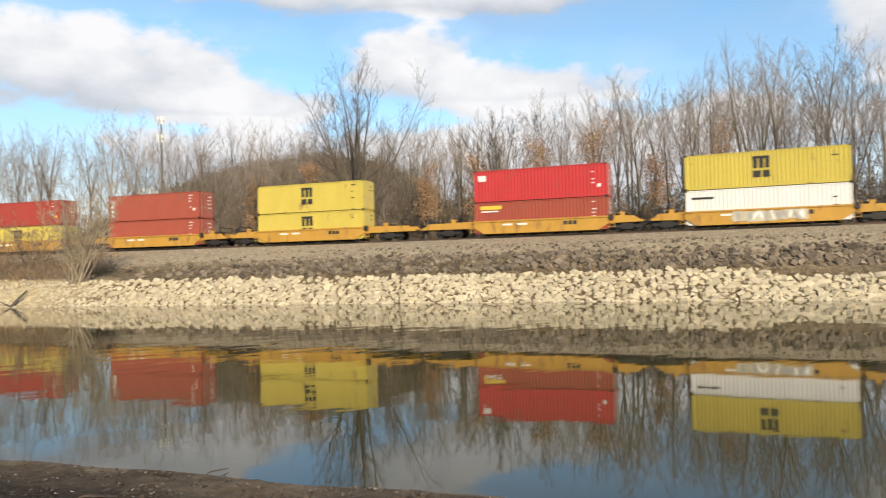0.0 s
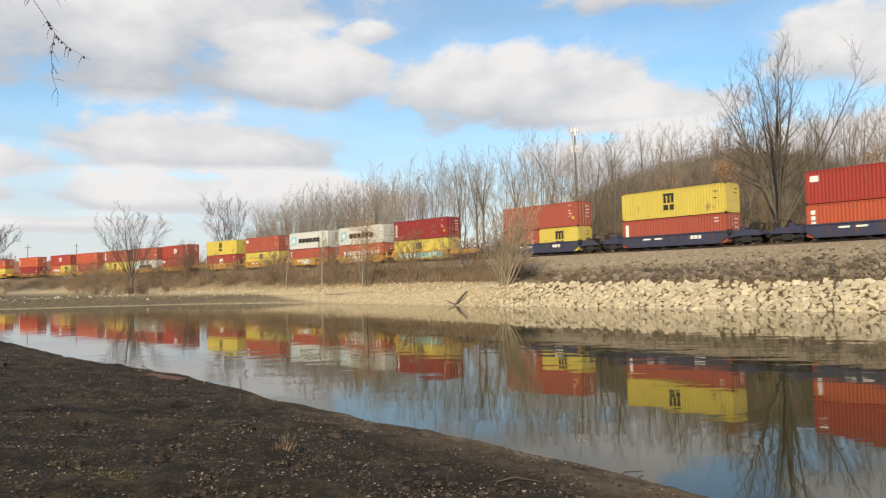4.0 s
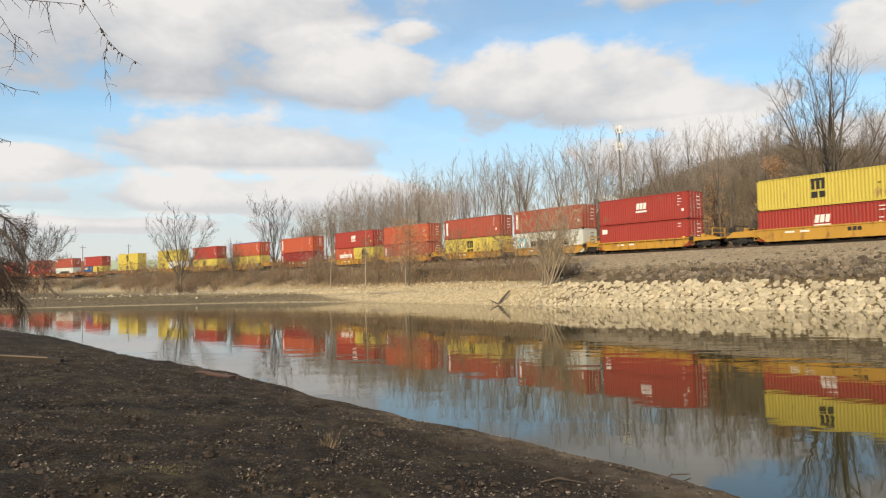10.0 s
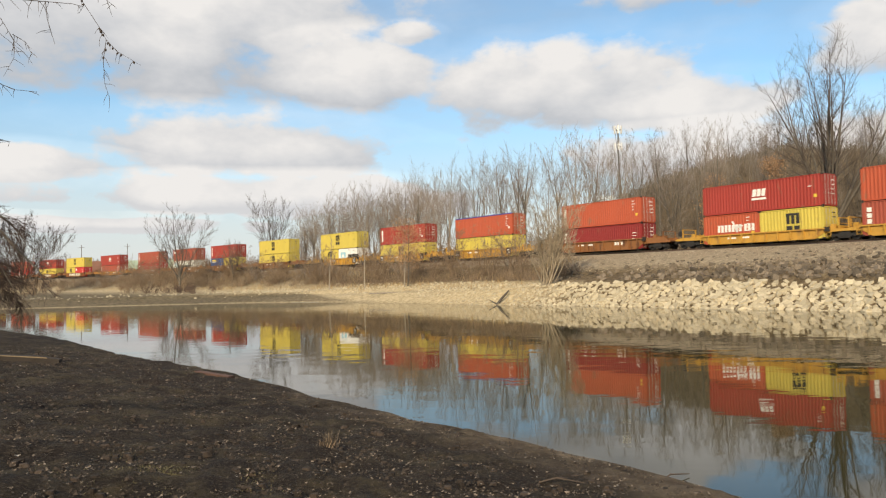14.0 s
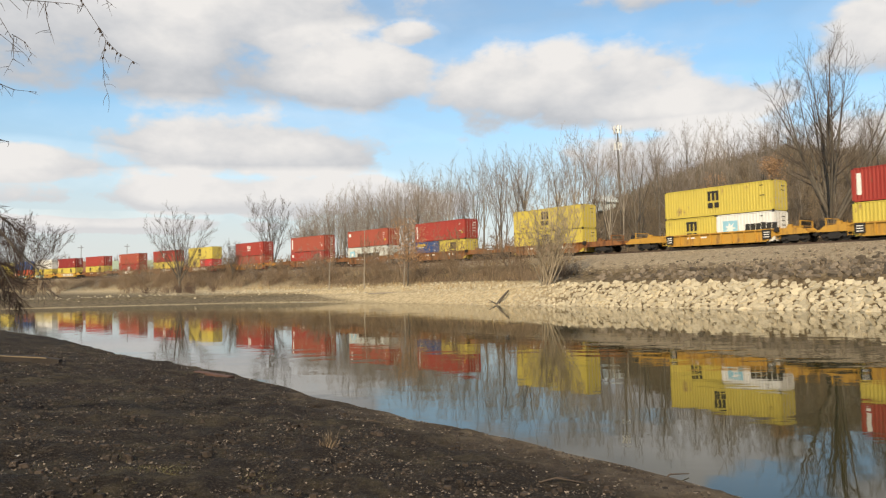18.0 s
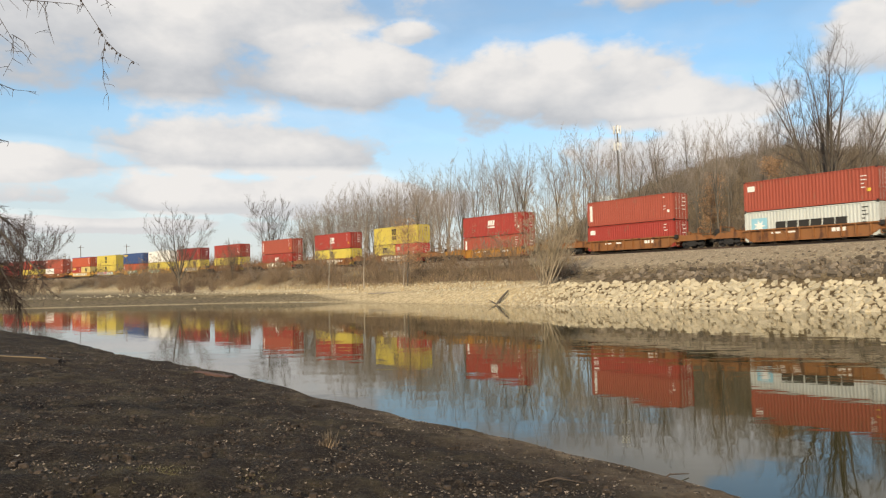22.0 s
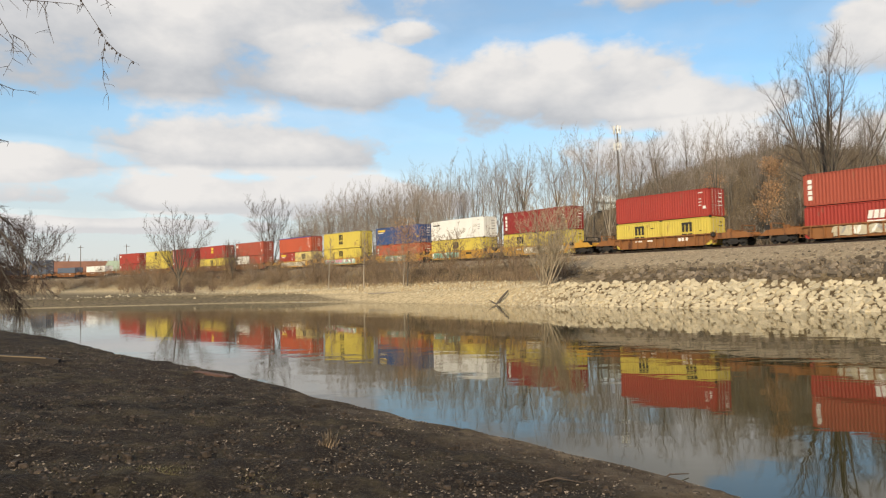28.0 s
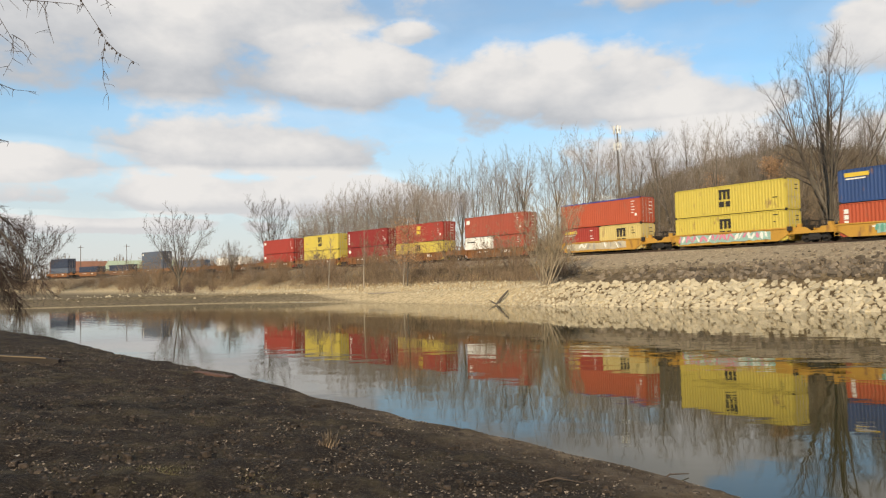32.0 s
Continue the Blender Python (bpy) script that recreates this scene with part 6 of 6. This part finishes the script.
# ---- the near bank: tuft, stick, plank, litter ----
def make_near_bank():
    rnd = random.Random(77)
    x, y = -1.45, 9.1
    tuft = tagged(new("grass_tuft"), "small tuft of dry grey-brown grass on the mud", "grass tuft")
    tuft.matrix_basis = pose(x, y, height(x, y))
    blades = Build()
    for i in range(60):
        a, r = rnd.uniform(0, 6.28), rnd.uniform(0, 0.09)
        p = Vector((r * math.cos(a), r * math.sin(a), -0.02))
        h, l = rnd.uniform(0.10, 0.25), rnd.uniform(0, 0.12)
        q = p + Vector((l * math.cos(a), l * math.sin(a), h))
        w = Vector((-math.sin(a), math.cos(a), 0)) * 0.006
        m = p.lerp(q, 0.6) + Vector((0, 0, 0.02))
        blades.add([p - w, p + w, m + w * 0.8, m - w * 0.8, q], [(0, 1, 2, 3), (3, 2, 4)])
    tagged(part("blade", blades.mesh("blades", material("dull tan grass blades", (0.115, 0.09, 0.065), rough=0.95, spread=0.3, rand=0.5, bump=0)), tuft), kind="stuff")
    base = Build()
    for i in range(40):
        a, r = rnd.uniform(0, 6.28), rnd.uniform(0.02, 0.13)
        p = Vector((r * math.cos(a), r * math.sin(a), -0.01))
        base.tube([p, p + Vector((rnd.uniform(-0.05, 0.05), rnd.uniform(-0.05, 0.05), rnd.uniform(0.05, 0.13)))], [0.01, 0.004], 3)
    tagged(part("root_clump", base.mesh("root_clump", M_BRUSH), tuft), kind="stuff")
    M_STICK = material("wet dark stick bark", (0.075, 0.055, 0.042), rough=0.9, spread=0.35, bump=0.2)
    for px, py, turn, long in ((2.95, 9.32, 30, 0.55), (-1.2, 11.9, 5, 0.4), (1.3, 8.2, -12, 0.5), (0.25, 11.0, 60, 0.3)):
        st = tagged(new("stick"), "thin dark stick lying on the muddy bank", "stick", "sticks on the mud")
        st.matrix_basis = pose(px, py, max(height(px, py), 0.0) + 0.012, 0, 0, turn)
        b = Build().tube([Vector((-long / 2, 0, 0)), Vector((-long * 0.1, 0.03, 0.05)), Vector((long / 2, 0.02, 0.01))], [0.012, 0.011, 0.006], 5)
        b.tube([Vector((-long * 0.1, 0.03, 0.05)), Vector((long * 0.15, 0.16, 0.02))], [0.008, 0.003], 4)
        part("twig", b.mesh("twig", M_STICK), st)
    timber = material("wet black timber", (0.035, 0.027, 0.022), rough=0.9, spread=0.4, bump=0.4)
    bleached = material("bleached timber edge", (0.22, 0.165, 0.105), rough=0.9, spread=0.35, scale=4, bump=0.3, stretch=(0.3, 2, 2))
    plank = tagged(new("old_timber"), "half-buried weathered timber on the muddy bank", "timber")
    p0, p1 = Vector((*by_bearing(34.0, 22.6), 0)), Vector((*by_bearing(28.0, 21.6), 0))
    for p in (p0, p1):
        p.z = height(p.x, p.y)
    m = (p0 + p1) / 2
    along_x = p1 - p0
    plank.matrix_basis = pose(m.x, m.y, m.z + 0.07, 0, -math.degrees(math.atan2(along_x.z, along_x.xy.length)), math.degrees(math.atan2(along_x.y, along_x.x)))
    half = along_x.length / 2
    part("beam", Build().slab([(-half, -0.2), (half, -0.2), (half + 0.05, 0.03), (half - 0.5, 0.09), (-half * 0.3, 0.07), (-half, 0.11)], -0.11, 0.11).mesh("beam", timber), plank)
    part("worn_edge", Build().slab([(-half, 0.055), (half * 0.80, 0.045), (half * 0.78, 0.075), (-half * 0.3, 0.075), (-half, 0.115)], -0.135, -0.108).mesh("worn_edge", bleached), plank, "bleached tan edge")
    p0, p1 = Vector((*by_bearing(18.9, 20.6), 0)), Vector((*by_bearing(16.4, 19.4), 0))
    m = (p0 + p1) / 2
    board = tagged(new("board"), "reddish brown board lying at the water's edge", "board")
    board.matrix_basis = pose(m.x, m.y, max(height(m.x, m.y), 0.02) + 0.05, 0, 1.5, math.degrees(math.atan2(p1.y - p0.y, p1.x - p0.x)))
    half = (p1 - p0).length / 2
    part("plank", Build().slab([(-half, -0.05), (half, -0.05), (half + 0.03, 0.03), (-half + 0.06, 0.045)], -0.09, 0.09).mesh("plank", material("reddish wet board", (0.105, 0.055, 0.04), rough=0.8, spread=0.4, scale=5, bump=0.3, stretch=(0.3, 2, 2))), board)
    # leaf litter, chips and pebbles on the mud
    chips, pale, clods, lumps = Build(), Build(), Build(), Build()
    spots = []
    for n in range(90000):
        r, a = 3.0 + 29 * rnd.random() ** 1.5, radians(rnd.uniform(-60, 42))
        spots.append((-math.sin(a) * r, math.cos(a) * r, r))
    sx, sy = np.array([q[0] for q in spots]), np.array([q[1] for q in spots])
    drift = (0.6 * wave(sx, sy, 61, 2.6) + 0.5 * wave(sx, sy, 62, 0.8)).tolist()
    for (x, y, r), thick in zip(spots, drift):
        z = height(x, y)
        if z < 0.05 or thick < rnd.uniform(-0.9, 0.3):
            continue
        s = rnd.uniform(0.005, 0.017) * (1 + r / 26) * (1.5 if rnd.random() < 0.12 else 1)
        t = rnd.uniform(0, 6.28)
        u, v = Vector((math.cos(t), math.sin(t), rnd.uniform(-0.35, 0.35))) * s, Vector((-math.sin(t), math.cos(t), rnd.uniform(-0.35, 0.35))) * s * rnd.uniform(0.35, 0.8)
        p = Vector((x, y, z + 0.006 + s * 0.25))
        k = rnd.random()
        if k < 0.66:
            curl = Vector((0, 0, s * rnd.uniform(0.1, 0.5)))
            (chips if k < 0.635 else pale).add([p - u + curl, p - v, p + u + curl, p + v], [(0, 1, 3), (1, 2, 3)])
        else:
            s *= rnd.uniform(0.6, 1.3)
            clods.add([p + Vector((s, 0, -s * 0.3)), p + Vector((-0.4 * s, 0.8 * s, -s * 0.3)), p + Vector((-0.5 * s, -0.9 * s, -s * 0.3)), p + Vector((0.3 * s, 0.3 * s, s * 0.6)), p + Vector((-0.3 * s, -0.2 * s, s * 0.5))],
                      [(0, 1, 3), (1, 4, 3), (1, 2, 4), (2, 0, 4), (0, 3, 4)])
    moss = Build()
    for n in range(2600):
        a, r = rnd.uniform(0, 6.28), abs(rnd.gauss(0, 0.42))
        p = Vector((-2.6 + 1.3 * r * math.cos(a), 7.0 + r * math.sin(a), 0))
        p.z = height(p.x, p.y) - 0.005
        q = p + Vector((rnd.uniform(-0.02, 0.02), rnd.uniform(-0.02, 0.02), rnd.uniform(0.008, 0.022)))
        w = Vector((rnd.uniform(-1, 1), rnd.uniform(-1, 1), 0)).normalized() * 0.006
        moss.add([p - w, p + w, q], [(0, 1, 2)])
    tagged(new("short_grass", moss.mesh("short_grass", material("dull olive grass", (0.12, 0.105, 0.055), rough=0.95, spread=0.3, rand=0.5, bump=0))), "patch of short dull green grass on the mud", "grass", kind="stuff")
    # trodden lumps of earth
    for n in range(3600):
        r, a = 3.2 + 24 * rnd.random() ** 1.4, radians(rnd.uniform(-55, 40))
        x, y = -math.sin(a) * r, math.cos(a) * r
        z = height(x, y)
        if z < 0.16:
            continue
        s = rnd.uniform(0.012, 0.05) * (1 + r / 30)
        k = 7
        ring = [(s * rnd.uniform(0.75, 1.15) * math.cos(6.283 * i / k), s * rnd.uniform(0.5, 0.95) * math.sin(6.283 * i / k)) for i in range(k)]
        h = s * rnd.uniform(0.22, 0.5)
        tx, ty = rnd.uniform(-0.3, 0.3) * s, rnd.uniform(-0.3, 0.3) * s
        lumps.add([(x + px, y + py, z - 0.03) for px, py in ring] + [(x + px * 0.72 + tx, y + py * 0.72 + ty, z + h * rnd.uniform(0.6, 1.0)) for px, py in ring] + [(x + tx, y + ty, z + h)],
                  [(i, (i + 1) % k, k + (i + 1) % k, k + i) for i in range(k)] + [(k + i, k + (i + 1) % k, 2 * k) for i in range(k)])
    tagged(new("earth_lumps", lumps.mesh("earth_lumps", material("crumbly dark earth", (0.040, 0.029, 0.022), rough=1.0, spread=0.5, scale=9, fine=70, rand=0.5, bump=0.6))), "trodden lumps of dark earth on the near bank", "earth", kind="stuff")
    tagged(new("leaf_litter", chips.mesh("leaf_litter", material("dull brown leaf litter", (0.165, 0.13, 0.098), rough=0.95, spread=0.3, rand=0.8, bump=0))), "dry tan leaf litter strewn over the mud", "litter", kind="stuff")
    tagged(new("pebbles", pale.mesh("pebbles", material("pale chips", (0.27, 0.24, 0.205), rough=0.9, spread=0.3, rand=0.4, bump=0))), "small pale pebbles and shell chips on the mud", "pebbles", kind="stuff")
    tagged(new("mud_clods", clods.mesh("mud_clods", material("dark mud clods", (0.05, 0.038, 0.03), rough=1.0, spread=0.4, rand=0.4, bump=0.3))), "dark crumbled clods of mud", "mud", kind="stuff")


make_near_bank()


def make_bank_grass():
    """Dry grass and small stones along the far beach."""
    rnd = random.Random(55)
    g, st = Build(), Build()
    for i in range(5200):
        s = -60 - 190 * rnd.random() ** 1.3
        lat = -rnd.uniform(4.5, 17)
        p = on_track(s, lat)
        if not (wave(p.x, p.y, 2, 9) > -0.15 or (-150 < s < -105)):
            continue
        p.z = height(p.x, p.y) - 0.02
        h = rnd.uniform(0.3, 0.9)
        q = p + Vector((rnd.uniform(-0.25, 0.25), rnd.uniform(-0.25, 0.25), h))
        w = Vector((rnd.uniform(-1, 1), rnd.uniform(-1, 1), 0)).normalized() * 0.035
        g.add([p - w, p + w, q], [(0, 1, 2)])
    # a stand of tan reeds above the beach
    for i in range(2600):
        x, y = by_bearing(rnd.gauss(23.6, 1.2), 121 + rnd.gauss(0, 5))
        p = Vector((x, y, height(x, y) - 0.02))
        if p.z < 1.15:
            continue
        q = p + Vector((rnd.uniform(-0.25, 0.25), rnd.uniform(-0.25, 0.25), rnd.uniform(0.5, 1.25)))
        w = Vector((rnd.uniform(-1, 1), rnd.uniform(-1, 1), 0)).normalized() * 0.035
        g.add([p - w, p + w, q], [(0, 1, 2)])
    tagged(new("dry_grass", g.mesh("dry_grass", M_GRASS)), "dry tan grass on the railway bank", "grass", kind="stuff")
    shapes = [stone_mesh(900 + i, M_LIME) for i in range(6)]
    plain = [([v.co.copy() for v in m.vertices], [tuple(p.vertices) for p in m.polygons]) for m in shapes]
    for i in range(10500):
        az, dist = rnd.uniform(-7, 33), rnd.uniform(70, 125)
        x, y = by_bearing(az, dist)
        z = height(x, y)
        if not 0.02 < z < 2.2:
            continue
        if rnd.random() > (0.75 * max(0.1, min(1, (20 - az) / 12)) if 0.9 + 0.4 * (az < 6) < z else (0.4 if az < 2 else 0.012)):
            continue
        size = rnd.uniform(0.10, 0.36)
        m = pose(x, y, z + size * 0.08, rnd.uniform(-30, 30), rnd.uniform(-30, 30), rnd.uniform(0, 360)) @ Matrix.Diagonal((size, size, size, 1))
        v, f = plain[rnd.randrange(6)]
        st.add([m @ c for c in v], f)
    gr = Build()
    for i in range(8200):
        s = rnd.uniform(-70, 22)
        p = on_track(s, -rnd.uniform(2.6, 9.8))
        p.z = height(p.x, p.y)
        size = rnd.uniform(0.04, 0.09) * (1.6 if rnd.random() < 0.1 else 1)
        m = pose(p.x, p.y, p.z + size * 0.1, rnd.uniform(-40, 40), rnd.uniform(-40, 40), rnd.uniform(0, 360)) @ Matrix.Diagonal((size, size, size, 1))
        v, f = plain[rnd.randrange(6)]
        gr.add([m @ c for c in v], f)
    tagged(new("loose_gravel", gr.mesh("loose_gravel", material("grey tan gravel", (0.33, 0.275, 0.205), rough=0.95, spread=0.3, rand=0.6, bump=0.2))), "loose grey-tan gravel on the slope below the track", "gravel", kind="stuff")
    tagged(new("shore_stones", st.mesh("shore_stones", M_LIME)), "scattered pale stones along the sandy shore", "stones", kind="stuff")


make_bank_grass()


# ---- the train goes ----
def motions():
    times = (0, 4, 8, 12, 16, 20, 24, 28, 32)
    for ob, s0, z in MOVING:
        walk(ob, [(t, track_pose(s0 + SPEED * t, MID, RAIL_Z + z)) for t in times])


motions()
